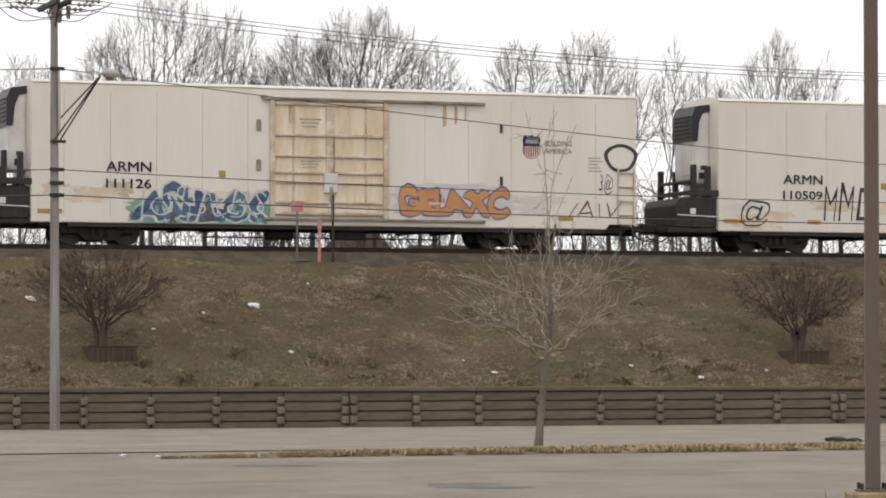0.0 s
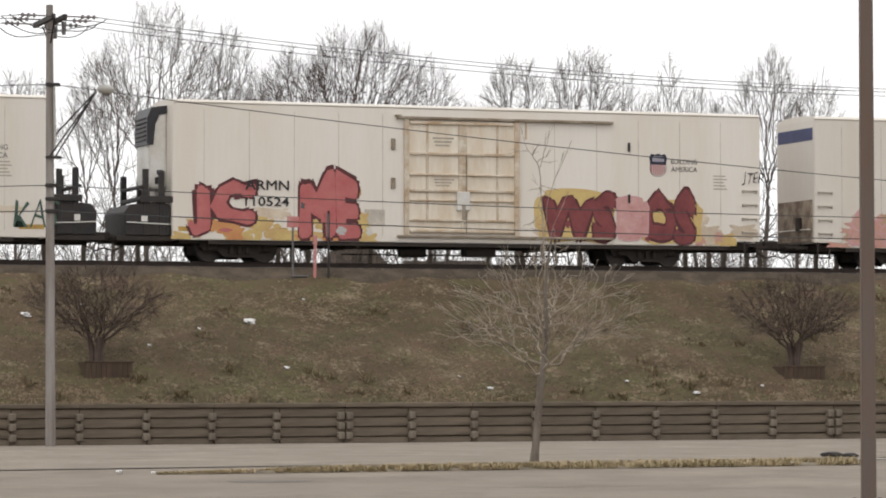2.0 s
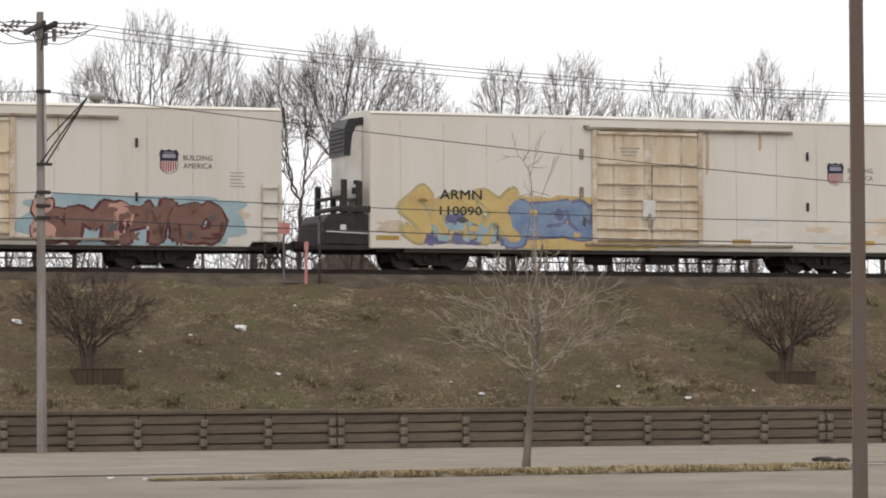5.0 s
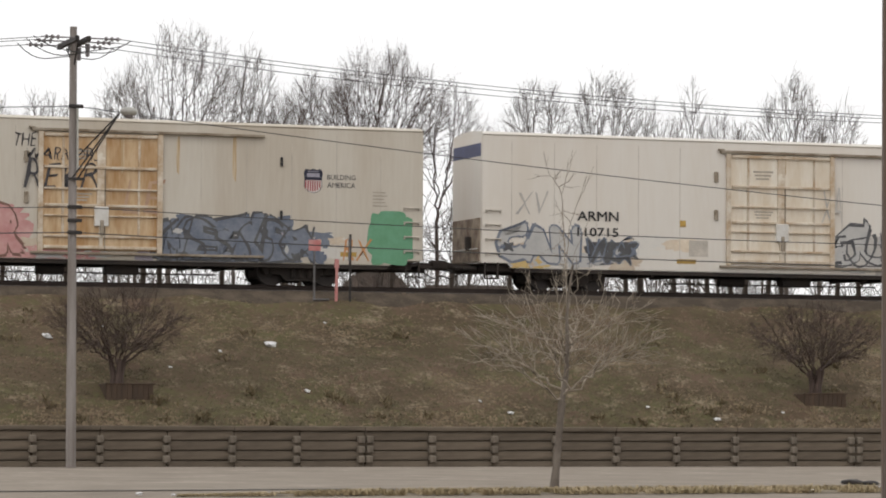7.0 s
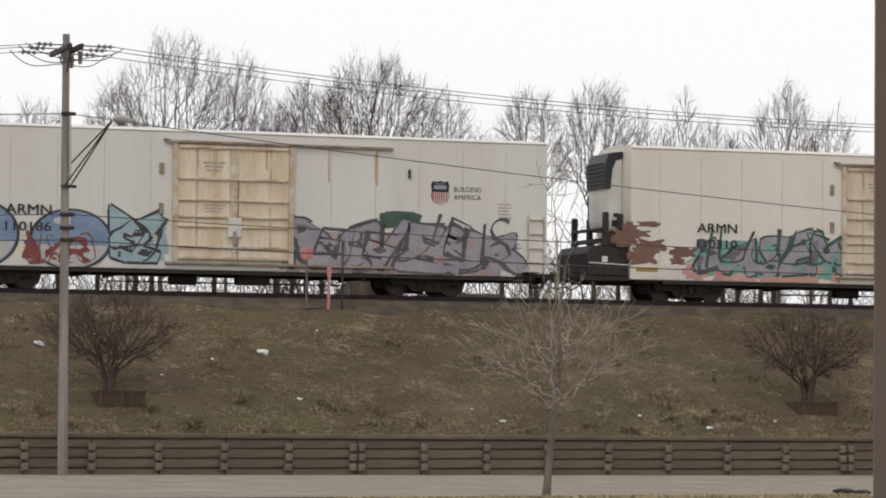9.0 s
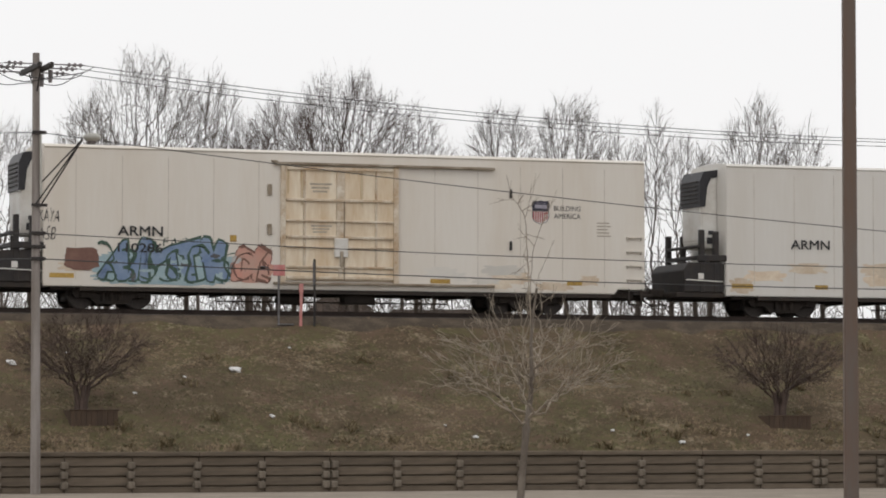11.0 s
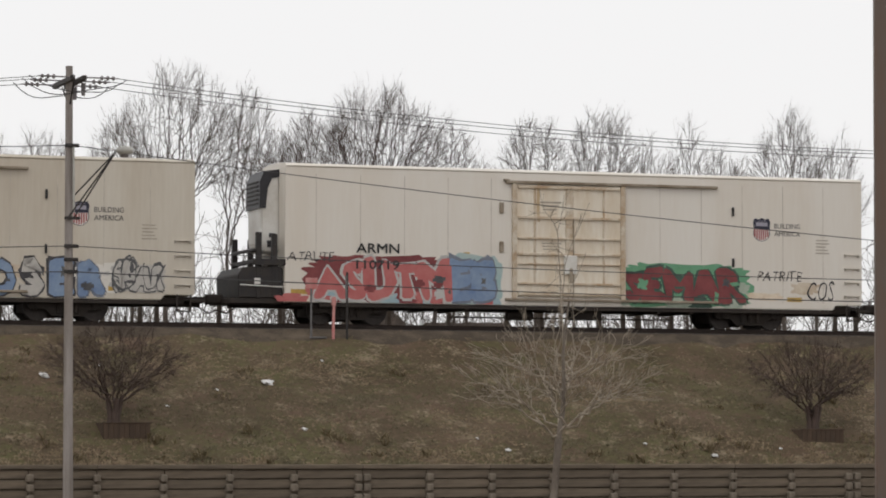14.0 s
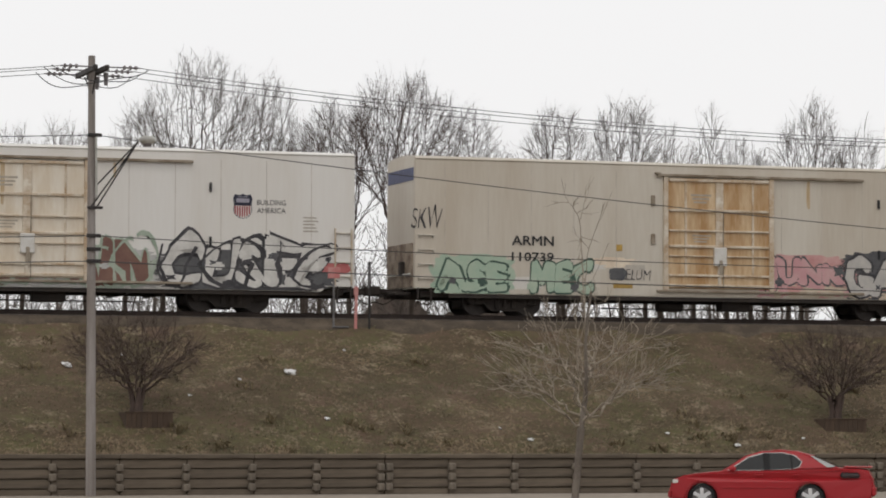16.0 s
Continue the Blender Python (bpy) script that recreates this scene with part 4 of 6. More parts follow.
    put("drip_edge", box(9.55, 9.75, -0.15, 0, 4.84, 4.9, 0.01), "track")
    for z in (2.45, 3.75):
        put("hinge_box", box(9.42, 9.56, -0.07, 0.01, z, z + 0.36, 0.015), "track")
    for z in (2.1, 3.85):
        put("latch_pin", box(17.86, 17.93, -0.08, 0.01, z, z + 0.3, 0.012), "text")
    # Placards and small stencilled notes that cannot be read.
    put("placard", box(8.16, 8.38, -0.008, 0.01, 2.2, 2.42), "placard")
    for x, w in ((2.6, 0.8), (5.6, 0.5), (15.4, 0.7), (20.2, 0.55)):
        put("placard", box(mx(x) - w / 2, mx(x) + w / 2, -0.0075, 0.01, 0.95, 1.1), "placard")
    put("notice_panel", box(8.5, 9.2, -0.0072, 0.01, 1.2, 1.75), "seam")
    for i in range(5):
        put("stencil_line", box(bx1 - 1.75, bx1 - 1.25 - 0.06 * (i % 3), -0.006, 0.01, 2.62 + i * 0.11, 2.66 + i * 0.11), "faint")
    for i in range(3):
        put("stencil_line", box(10.85 + 0.05 * i, 11.6 - 0.08 * i, -0.066, -0.05, 4.12 - i * 0.12, 4.18 - i * 0.12), "faint")
        put("stencil_line", box(10.9 + 0.03 * i, 11.6 - 0.08 * i, -0.066, -0.05, 2.75 - i * 0.1, 2.8 - i * 0.1), "faint")
    # Emblem: a plain striped shield with a dark cap.
    put("emblem_edge", shield(None, 18.65, 19.3, 3.0, 3.8, -0.004, 0.01), "emblem_blue")
    put("emblem_field", shield(None, 18.675, 19.275, 3.02, 3.77, -0.007, 0.01), "emblem_white", "striped shield emblem")
    cap = [(18.69, 3.43), (19.26, 3.43), (19.255, 3.55), (19.3, 3.66), (19.23, 3.8), (19.1, 3.765), (18.975, 3.81), (18.85, 3.765), (18.72, 3.8), (18.65, 3.66), (18.695, 3.55)]
    put("emblem_bar", prism(cap, -0.011, 0.01), "emblem_blue")
    put("emblem_lettering", box(18.76, 19.19, -0.014, 0.0, 3.53, 3.66), "emblem_faint")
    put("emblem_lettering", box(18.8, 19.15, -0.014, 0.0, 3.7, 3.72), "emblem_faint")
    for i in range(7):
        put("emblem_stripe", box(18.7 + i * 0.079, 18.745 + i * 0.079, -0.0105, 0.01, 3.06 + 0.012 * (i - 3) ** 2, 3.42), "emblem_red")
    for word, z in (("BUILDING", 3.46), ("AMERICA", 3.2)):
        for me in glyphs(word, 19.45, 20.42, z, z + 0.17, -0.008, 0.008, M["slogan"]):
            out.append(("slogan_letter", me, ""))
    for me in glyphs("ARMN", 4.42, 5.91, 2.33, 2.65, -0.03, 0.014, M["text"]):
        out.append(("mark_letter", me, "black stencilled letter"))
    return out


def wheelset_mesh():
    bm = bmesh.new()
    for y, s in ((-0.725, -1), (0.725, 1)):
        cyl((0, y - 0.07 * s, 0), (0, y + 0.06 * s, 0), WHEEL_R, sides=28, bm=bm)
        cyl((0, y + 0.05 * s - 0.13 * s, 0), (0, y - 0.045 * s, 0), WHEEL_R + 0.028, sides=28, bm=bm)
        cyl((0, y + 0.05 * s, 0), (0, y + 0.16 * s, 0), 0.13, sides=12, bm=bm)
        for k in range(3):
            a = 2 * math.pi * k / 3
            cyl((0.25 * math.cos(a), y + 0.05 * s, 0.25 * math.sin(a)), (0.25 * math.cos(a), y + 0.075 * s, 0.25 * math.sin(a)), 0.05, sides=8, bm=bm)
    cyl((0, -1.05, 0), (0, 1.05, 0), 0.08, sides=10, bm=bm)
    return mesh_of("wheelset", bm, M["steel"])


def truck_mesh():
    bm = bmesh.new()
    prof = [(-1.32, 0.5), (-1.2, 0.68), (-0.8, 0.7), (-0.45, 0.82), (0.45, 0.82), (0.8, 0.7), (1.2, 0.68), (1.32, 0.5), (1.2, 0.34), (0.7, 0.34), (0.5, 0.14), (-0.5, 0.14), (-0.7, 0.34), (-1.2, 0.34)]
    for y in (-1.1, 0.94):
        prism(prof, y, y + 0.16, bm)
        for x in (-0.93, 0.93):
            box(x - 0.17, x + 0.17, y - 0.02, y + 0.18, 0.34, 0.62, 0.03, bm)
            cyl((x, y - 0.06, 0.457), (x, y + 0.22, 0.457), 0.11, sides=10, bm=bm)
        for x in (-0.28, 0.0, 0.28):
            cyl((x, y - 0.03, 0.24), (x, y - 0.03, 0.52), 0.08, sides=8, bm=bm)
    box(-0.3, 0.3, -1.05, 1.05, 0.3, 0.7, 0.03, bm)
    box(-1.35, 1.35, -0.5, 0.5, 0.24, 0.72, 0.03, bm)
    box(-0.1, 0.1, -0.9, 0.9, 0.28, 0.42, 0, bm)
    return mesh_of("truck", bm, M["under"])


WHEELSETS = []


def build_cars():
    cars, sets = [], {}
    wheels, truck = wheelset_mesh(), truck_mesh()
    for n, number, flip in CAR_ROWS:
        car = new("refrigerator_car")
        words = "streaks of rust" if n % 3 == 0 else "grey road dust"
        tagged(car, "off-white refrigerated freight car with spray-painted graffiti and " + words, "freight car", "cars of the train")
        made = {}
        kind = (flip, "white_grey" if n in (10, 11, 14, 18) else "white_cream" if n in (8, 16, 17) else "white", "door_rust" if n in (8, 17) else "door_pale" if n in (2, 3, 7, 14, 15, 18) else "door")
        if kind not in sets:
            sets[kind] = car_meshes(*kind)
        for name, me, label in sets[kind]:
            parent = car
            if name in ("unit_hood", "louvre", "control_box"):
                parent = made["cooling_unit"]
            elif name in ("door_post", "door_beam", "latch_box", "latch_handle", "lock_rod"):
                parent = made["door_panel"]
            elif name == "generator_panel":
                parent = made["generator_box"]
            elif name in ("emblem_bar", "emblem_stripe", "emblem_lettering"):
                parent = made["emblem_field"]
            made[name] = part(name, me, None, parent, label)
        for x in (4.34, 18.7):
            tr = part("truck", truck, None, car, "black two-axle truck", at=pose(x, BODY_W / 2, 0))
            for dx in (-0.93, 0.93):
                ws = part("wheelset", wheels, None, tr, "dark steel wheels on an axle", at=pose(dx, 0, WHEEL_R))
                WHEELSETS.append((ws, dx))
        if number:
            if n == 3:
                part("number_patch", cloud_shape(4.3, 6.0, 1.7, 2.2, -0.006, 3), M["g_gry"], car)
            for me in glyphs(number, 4.42, 5.91, 1.8, 2.1, -0.03, 0.014, M["g_w"] if n == 3 else M["text"]):
                part("number_digit", me, None, car, "stencilled digit")
        if n in (0, 6, 9, 10, 18):
            end = PITCH - 1.03
            for x in (end - 0.68, end - 0.12):
                part("ladder_stile", box(x - 0.025, x + 0.025, -0.075, -0.03, 0.9, 2.75, 0.006), M["beam"], car)
        rnd = random.Random(n + 40)
        for i in range(rnd.choice((1, 2, 3, 4))):
            x = rnd.choice((rnd.uniform(14.1, 17.2), rnd.uniform(10.1, 13.6)))
            y = -0.062 if x < 13.9 else -0.003
            h = rnd.uniform(0.4, 1.4)
            w = rnd.uniform(0.03, 0.07)
            part("rust_streak", cloud_shape(x - w, x + w, 4.7 - h, 4.72, y, n + i, lobes=3), M["stain"], car)
        for i in range(24):
            x, z = rnd.uniform(2.6, 21.0), rnd.uniform(0.88, 1.75)
            if 8.6 < x < 15.0:
                continue
            part("faded_patch", cloud_shape(x - rnd.uniform(0.2, 0.9), x + rnd.uniform(0.2, 0.9), z - rnd.uniform(0.06, 0.22), z + rnd.uniform(0.06, 0.3), -0.0032 - 0.00016 * i, n + i, lobes=6, jag=0.4), M["faded" if rnd.random() < 0.65 else "faded_grey"], car)
        for i, spec in enumerate(GRAFFITI[n]):
            spray(car, spec, n * 7.3 + i * 1.7 + 20)
        car.matrix_world = T @ pose(HEAD0 - n * PITCH, 0, RAIL_Z)
        cars.append((n, car))
    return cars


# ---- trees and shrubs ----
def grow(tb, rnd, p, d, length, r, level, last, up, wiggle, kids, spread, tip=0.006, ratio=(0.42, 0.72), drop=0.5):
    """A branch and all that grows from it."""
    n = max(3, min(9, int(length / 0.28)))
    pts, radii = [p.copy()], [r]
    end = max(tip, r * 0.38)
    for i in range(n):
        d = (d + Vector((rnd.gauss(0, 1), rnd.gauss(0, 1), rnd.gauss(0, 0.7))) * wiggle + Vector((0, 0, up))).normalized()
        p = p + d * (length / n)
        pts.append(p.copy())
        radii.append(r + (end - r) * (i + 1) / n)
    tb.add(pts, radii)
    if level >= last:
        return
    k = kids[level]
    for j in range(k):
        f = 0.22 + 0.78 * (j + rnd.random()) / k
        i = min(n - 1, int(f * n))
        at = pts[i].lerp(pts[i + 1], f * n - i)
        tangent = (pts[i + 1] - pts[i]).normalized()
        axis = tangent.cross(Vector((rnd.gauss(0, 1), rnd.gauss(0, 1), rnd.gauss(0, 1)))).normalized()
        nd = Matrix.Rotation(radians(rnd.uniform(0.6, 1.25) * spread[level]), 3, axis) @ tangent
        grow(tb, rnd, at, nd, length * rnd.uniform(*ratio) * (1.15 - drop * f), max(tip, radii[i] * 0.55), level + 1, last, up, wiggle, kids, spread, tip, ratio, drop)


def limb(tb, rnd, a, b, r0, r1, bow=0.06, kink=0.03):
    """A slightly bowed branch from a to b."""
    d = b - a
    k = 2 if d.length < 0.5 else 3 if d.length < 1.6 else 5
    off = Vector((rnd.gauss(0, 1), rnd.gauss(0, 1), rnd.gauss(0, 0.5))) * bow * d.length
    pts, radii = [], []
    for i in range(k + 1):
        f = i / k
        p = a.lerp(b, f) + off * (4 * f * (1 - f))
        if 0 < i < k:
            p += Vector((rnd.gauss(0, 1), rnd.gauss(0, 1), rnd.gauss(0, 1))) * kink * d.length
        pts.append(p)
        radii.append(r0 + (r1 - r0) * f)
    tb.add(pts, radii)


def fork(tb, rnd, start, tips, thin, power=0.43, bow=0.06, twig=0.5, twigs=3, way=None, kink=0.03):
    """Forks again and again until a branch reaches each tip; fine twigs end it."""
    n = len(tips)
    r = thin * n ** power
    if n == 1:
        tip = tips[0]
        limb(tb, rnd, start, tip, r * 1.15, thin * 0.75, bow, kink)
        d = (tip - start).normalized()
        for k in range(twigs):
            side = Vector((rnd.gauss(0, 1), rnd.gauss(0, 1), rnd.gauss(0, 0.8))).normalized()
            at = start.lerp(tip, rnd.uniform(0.35, 1.0))
            limb(tb, rnd, at, at + (d + side * 0.42 + Vector((0, 0, 0.08))).normalized() * twig * rnd.uniform(0.4, 1.1), thin * 0.75, thin * 0.5, bow)
        return
    mid = sum(tips, Vector()) / n
    d = mid - start
    step = d.length * (rnd.uniform(0.06, 0.15) if n > 60 else rnd.uniform(0.12, 0.26) if n > 12 else rnd.uniform(0.25, 0.4))
    heading = d.normalized()
    if way is not None:
        heading = (heading + way * 0.2).normalized()
    node = start + heading * step
    limb(tb, rnd, start, node, r, r * 0.9, bow, kink)
    rays = [(t - node).normalized() for t in tips]
    seed = rays[rnd.randrange(n)]
    a = min(rays, key=lambda q: q.dot(seed))
    b = min(rays, key=lambda q: q.dot(a))
    tilt = rnd.uniform(-0.06, 0.06)
    left = [t for t, q in zip(tips, rays) if q.dot(a) > q.dot(b) + tilt]
    right = [t for t, q in zip(tips, rays) if q.dot(a) <= q.dot(b) + tilt]
    if not left or not right:
        left, right = tips[: n // 2], tips[n // 2:]
    for group in (left, right):
        fork(tb, rnd, node, group, thin, power, bow, twig, twigs, heading, kink)


def bare_tree(x, y, top, half, low, count, seed, lean=0.0, dense=False):
    """A leafless tree: a trunk, and a crown of forking branches that fills a domed outline of a given half width."""
    rnd = random.Random(seed)
    label = "dense leafless tree with fine brown twigs behind the railway" if dense else "tall leafless tree with an open crown behind the railway"
    root = tagged(new("bare_tree"), label, "tree", "trees behind the track")
    root.location = (x, y, 0)
    material = M["bark_red"] if dense else M["bark"]
    trunk, crown = Tubes(6), Tubes(3)
    h0 = low * rnd.uniform(0.86, 0.94)
    pts = [Vector((0.1 * rnd.gauss(0, 1) * i / 4 - lean * 0.3 * i / 4, 0.1 * rnd.gauss(0, 1) * i / 4, h0 * i / 4)) for i in range(5)]
    thin = 0.0072 if dense else 0.0078
    r = thin * count ** 0.43
    trunk.add(pts, [r * (1.35 - 0.08 * i) for i in range(5)])
    tips = []
    ridge = [rnd.uniform(0, 9), rnd.uniform(0, 9)]
    for i in range(count):
        w = rnd.uniform(0, 2 * math.pi)
        u = math.sqrt(rnd.random())
        ux, uy = u * math.cos(w), u * math.sin(w)
        roof = 1 - 0.46 * abs(ux) ** 2 - 0.15 * uy * uy + 0.12 * noise.noise((ux * 3.2 + ridge[0], uy * 1.5, ridge[1])) - 0.03
        z = low + (top - low) * roof * (1 - 0.6 * rnd.random() ** 1.6)
        narrow = 0.55 + 0.45 * min(1.0, max(0.0, (z - low) / (0.4 * (top - low))))
        tips.append(Vector((lean * (z - low) / (top - low) + ux * half * narrow, uy * half * 0.8 * narrow, z)))
    fork(crown, rnd, pts[-1], tips, thin, bow=0.1, twig=0.75 if dense else 0.7, twigs=3, way=Vector((0, 0, 1)), kink=0.04)
    # Lower side branches along the trunk.
    for k in range(7 if dense else 5):
        f = rnd.uniform(0.45, 0.95)
        at = Vector((0, 0, 0)).lerp(pts[-1], f)
        w = rnd.uniform(0, 2 * math.pi)
        ends = [at + Vector((math.cos(w) + rnd.gauss(0, 0.35), math.sin(w) + rnd.gauss(0, 0.35), rnd.uniform(0.7, 2.2))) * rnd.uniform(0.6, 1.5) for i in range(16)]
        fork(crown, rnd, at, ends, thin, twig=0.6, twigs=2, way=Vector((math.cos(w), math.sin(w), 0.6)))
    part("trunk", trunk.mesh("trunk", material), None, root)
    part("crown", crown.mesh("crown", material), None, root, "bare forking branches and fine twigs")
    return root


def build_trees():
    # x, distance, height, half width and foot of the crown, number of branch ends, lean of the crown
    rows = [(-11.6, 130, 17.2, 3.3, 10.2, 400, 0.5, 0), (-9.2, 132, 16.6, 1.6, 10.0, 170, 0.6, 0), (-13.7, 134, 15.6, 1.6, 10.0, 200, -0.4, 0),
            (-17.4, 133, 14.6, 1.7, 9.8, 150, 0.2, 0), (-15.3, 139, 14.4, 1.5, 10.0, 120, 0.0, 0), (-20.0, 136, 14.6, 2.1, 9.8, 170, 0.0, 0),
            (-3.3, 128, 16.0, 2.9, 9.8, 620, 0.2, 1), (-5.4, 131, 15.2, 2.5, 9.8, 380, -0.5, 1), (-7.4, 134, 14.6, 2.3, 9.8, 250, -0.5, 1), (-0.9, 133, 15.1, 2.1, 9.8, 240, 0.5, 1),
            (0.5, 136, 13.9, 1.1, 9.5, 70, 0.2, 0), (3.2, 130, 14.9, 1.8, 9.6, 290, -0.2, 0), (5.8, 132, 15.6, 1.9, 9.6, 300, 0.2, 0), (7.8, 137, 14.6, 1.7, 9.6, 180, 0.3, 0),
            (9.1, 128, 14.6, 0.9, 9.0, 90, 0.0, 0), (10.7, 134, 14.1, 1.6, 9.0, 140, 0.2, 0), (13.4, 131, 15.4, 1.6, 9.6, 250, 0.1, 0), (15.0, 133, 14.4, 1.7, 9.0, 190, 0.8, 0), (12.1, 137, 14.0, 1.1, 9.4, 80, 0.0, 0)]
    for i, (x, y, top, half, low, count, lean, dense) in enumerate(rows):
        bare_tree(x, y, top, half, low, count, i + 11, lean, bool(dense))
    # Undergrowth on the far shoulder of the bank.
    rnd = random.Random(5)
    tb = Tubes(3)
    for i in range(620):
        p = T @ Vector((rnd.uniform(-26, 30), rnd.uniform(7, 22), 0))
        p.z = max(0.0, TOP_Z - ((T.inverted() @ p).y - 5.5) * 0.36)
        d = Vector((rnd.gauss(0, 0.25), rnd.gauss(0, 0.25), 1)).normalized()
        grow(tb, rnd, p, d, rnd.uniform(1.8, 5.2), rnd.uniform(0.016, 0.05), 1, 3, 0.03, 0.1, (0, 7, 2), (0, 40, 44), 0.0095)
    tagged(part("undergrowth", tb.mesh("undergrowth", M["bark"]), None), "tangle of leafless saplings and brush behind the track", "undergrowth", kind="stuff")
    # Young street tree.
    rnd = random.Random(8)
    root = tagged(new("young_tree"), "young leafless street tree with a slim trunk in a verge", "tree")
    root.location = (2.15, 71.5, 0)
    trunk, crown = Tubes(10), Tubes(4)
    pts = [Vector((-0.04 + 0.033 * i, 0.0, -0.05 + 0.395 * i)) for i in range(6)]
    trunk.add(pts, [0.12, 0.088, 0.08, 0.076, 0.078, 0.088])
    tip = [pts[-1] + Vector((0.045 * i + 0.05 * math.sin(i * 1.3), 0.03 * math.sin(i), 0.61 * i)) for i in range(10)]
    trunk.add(tip[:6], [0.06 * (1 - i / 6.5) + 0.006 for i in range(6)])
    ends = []
    for k in range(150):
        a = rnd.uniform(0, 2 * math.pi)
        u = math.sqrt(rnd.random())
        z = 2.6 + 2.5 * (1 - 0.6 * u * u) * (1 - 0.9 * rnd.random() ** 1.2)
        ends.append(Vector((0.15 + 2.35 * u * math.cos(a), 2.1 * u * math.sin(a), z)))
    sectors = {}
    for p in ends:
        sectors.setdefault((int((math.atan2(p.y, p.x) + math.pi) / 1.05), p.z > 3.7), []).append(p)
    for (k, high), group in sorted(sectors.items()):
        base = tip[0].lerp(tip[1], rnd.uniform(0.0, 0.5)) if not high else tip[1].lerp(tip[2], rnd.random())
        out = Vector((group[0].x, group[0].y, 0)).normalized()
        fork(crown, rnd, base, group, 0.0095, 0.43, 0.16, 0.42, 3, out, 0.085)
    whips = [Vector((0.2 + rnd.gauss(0, 0.32), rnd.gauss(0, 0.3), rnd.uniform(4.6, 7.5))) for k in range(26)]
    fork(crown, rnd, tip[3], whips, 0.008, 0.3, 0.03, 0.3, 2, Vector((0, 0, 1)), 0.02)
    part("trunk", trunk.mesh("trunk", M["young_bark"]), None, root)
    part("crown", crown.mesh("crown", M["bark_light"]), None, root, "fine pale bare branches")
    # Two shrubs on the bank, each above a small rusty retaining box.
    for x, y, seed, dx in ((-13.97, -10.3, 3, 0.23), (7.92, -10.6, 4, 0.0)):
        rnd = random.Random(seed)
        z = slope_z(y)
        root = tagged(new("shrub"), "leafless multi-stemmed shrub with dark reddish twigs on the bank", "shrub", "shrubs on the bank")
        root.matrix_world = T @ pose(x, y, z - 0.1)
        stems, crown = Tubes(6), Tubes(3)
        for k in range(6):
            a = 2.4 * k
            foot = Vector((0.13 * math.cos(a), 0.13 * math.sin(a), 0))
            stems.add([foot, foot * 0.8 + Vector((0.02, 0, 0.4)), foot * 1.6 + Vector((0.04, 0.02, 0.9))], [0.1, 0.085, 0.07])
        sectors = [[] for k in range(7)]
        for k in range(540):
            a = rnd.uniform(0, 2 * math.pi)
            u = rnd.random() ** 0.6
            top = 0.85 + 2.2 * (1 - 0.45 * u * u) * (1 - 0.8 * rnd.random() ** 1.2)
            spread = 0.4 + 0.6 * min(1.0, (top - 0.8) / 1.4)
            sectors[int(a / 2 / math.pi * 7) % 7].append(Vector((2.45 * u * spread * math.cos(a), 1.9 * u * spread * math.sin(a), top)))
        for k, group in enumerate(sectors):
            w = 2 * math.pi * (k + 0.5) / 7
            fork(crown, rnd, Vector((0.15 * math.cos(w), 0.15 * math.sin(w), rnd.uniform(0.55, 0.9))), group, 0.0062, 0.46, 0.17, 0.4, 4, Vector((math.cos(w) * 0.5, math.sin(w) * 0.5, 0.8)))
        part("stem", stems.mesh("stem", M["bark_red"]), None, root)
        part("crown", crown.mesh("crown", M["bark_red"]), None, root, "haze of thin reddish twigs")
        bx = tagged(new("retaining_box"), "small rust-brown board box set into the bank below a shrub", "planter", "boxes on the bank")
        bx.matrix_world = T @ pose(x + dx, y - 0.75, slope_z(y - 0.75) - 0.3) @ Matrix.Diagonal((0.86, 1, 1, 1))
        for k in range(9):
            part("board", box(-0.8 + k * 0.178, -0.8 + k * 0.178 + 0.172, -0.03, 0.03, 0, 0.72 + rnd.uniform(-0.02, 0.02), 0.008), M["box_board"], bx)
        part("top_rail", box(-0.84, 0.84, -0.05, 0.05, 0.7, 0.745, 0.012), M["box_board"], bx)
        for sx in (-0.8, 0.74):
            part("side_board", box(sx, sx + 0.06, 0.03, 1.0, 0.1, 0.72, 0.008), M["box_board"], bx)


M["young_bark"] = mat("young_bark", (0.2, 0.17, 0.14), 0.9, dark=(0.1, 0.08, 0.065), scale=5, fine=40, amount=0.5, bump=0.3, stretch=(1, 1, 0.4))
M["box_board"] = mat("rusty_board", (0.088, 0.056, 0.036), 0.85, dark=(0.055, 0.038, 0.027), scale=3, fine=25, amount=0.5, bump=0.2, stretch=(3, 3, 0.4), rand=0.12)


# ---- grass ----
def tufts(name, spots, material, rnd, tall, label, blades=5, fan=0.5, ways=(0, 2 * math.pi)):
    """Clumps of thin blades: spots are (point, size)."""
    v, f = [], []
    for p, s in spots:
        for b in range(blades):
            a, l = rnd.uniform(*ways), tall * s * rnd.uniform(0.5, 1.2)
            out = Vector((math.cos(a), math.sin(a), 0))
            side = Vector((-out.y, out.x, 0)) * 0.009 * (0.7 + s)
            q = p + out * rnd.uniform(0, 0.05) * s
            t = q + out * l * rnd.uniform(0.2, 1.2) * fan + Vector((0, 0, l))
            m = q.lerp(t, 0.55) + Vector((0, 0, l * 0.12))
            n = len(v)
            v += [q - side, q + side, m + side * 0.8, m - side * 0.8, t]
            f += [(n, n + 1, n + 2, n + 3), (n + 3, n + 2, n + 4)]
    me = bpy.data.meshes.new(name)
    me.from_pydata(v, [], f)
    me.materials.append(M[material])
    return tagged(part(name, me, None), label, "grass", kind="stuff")


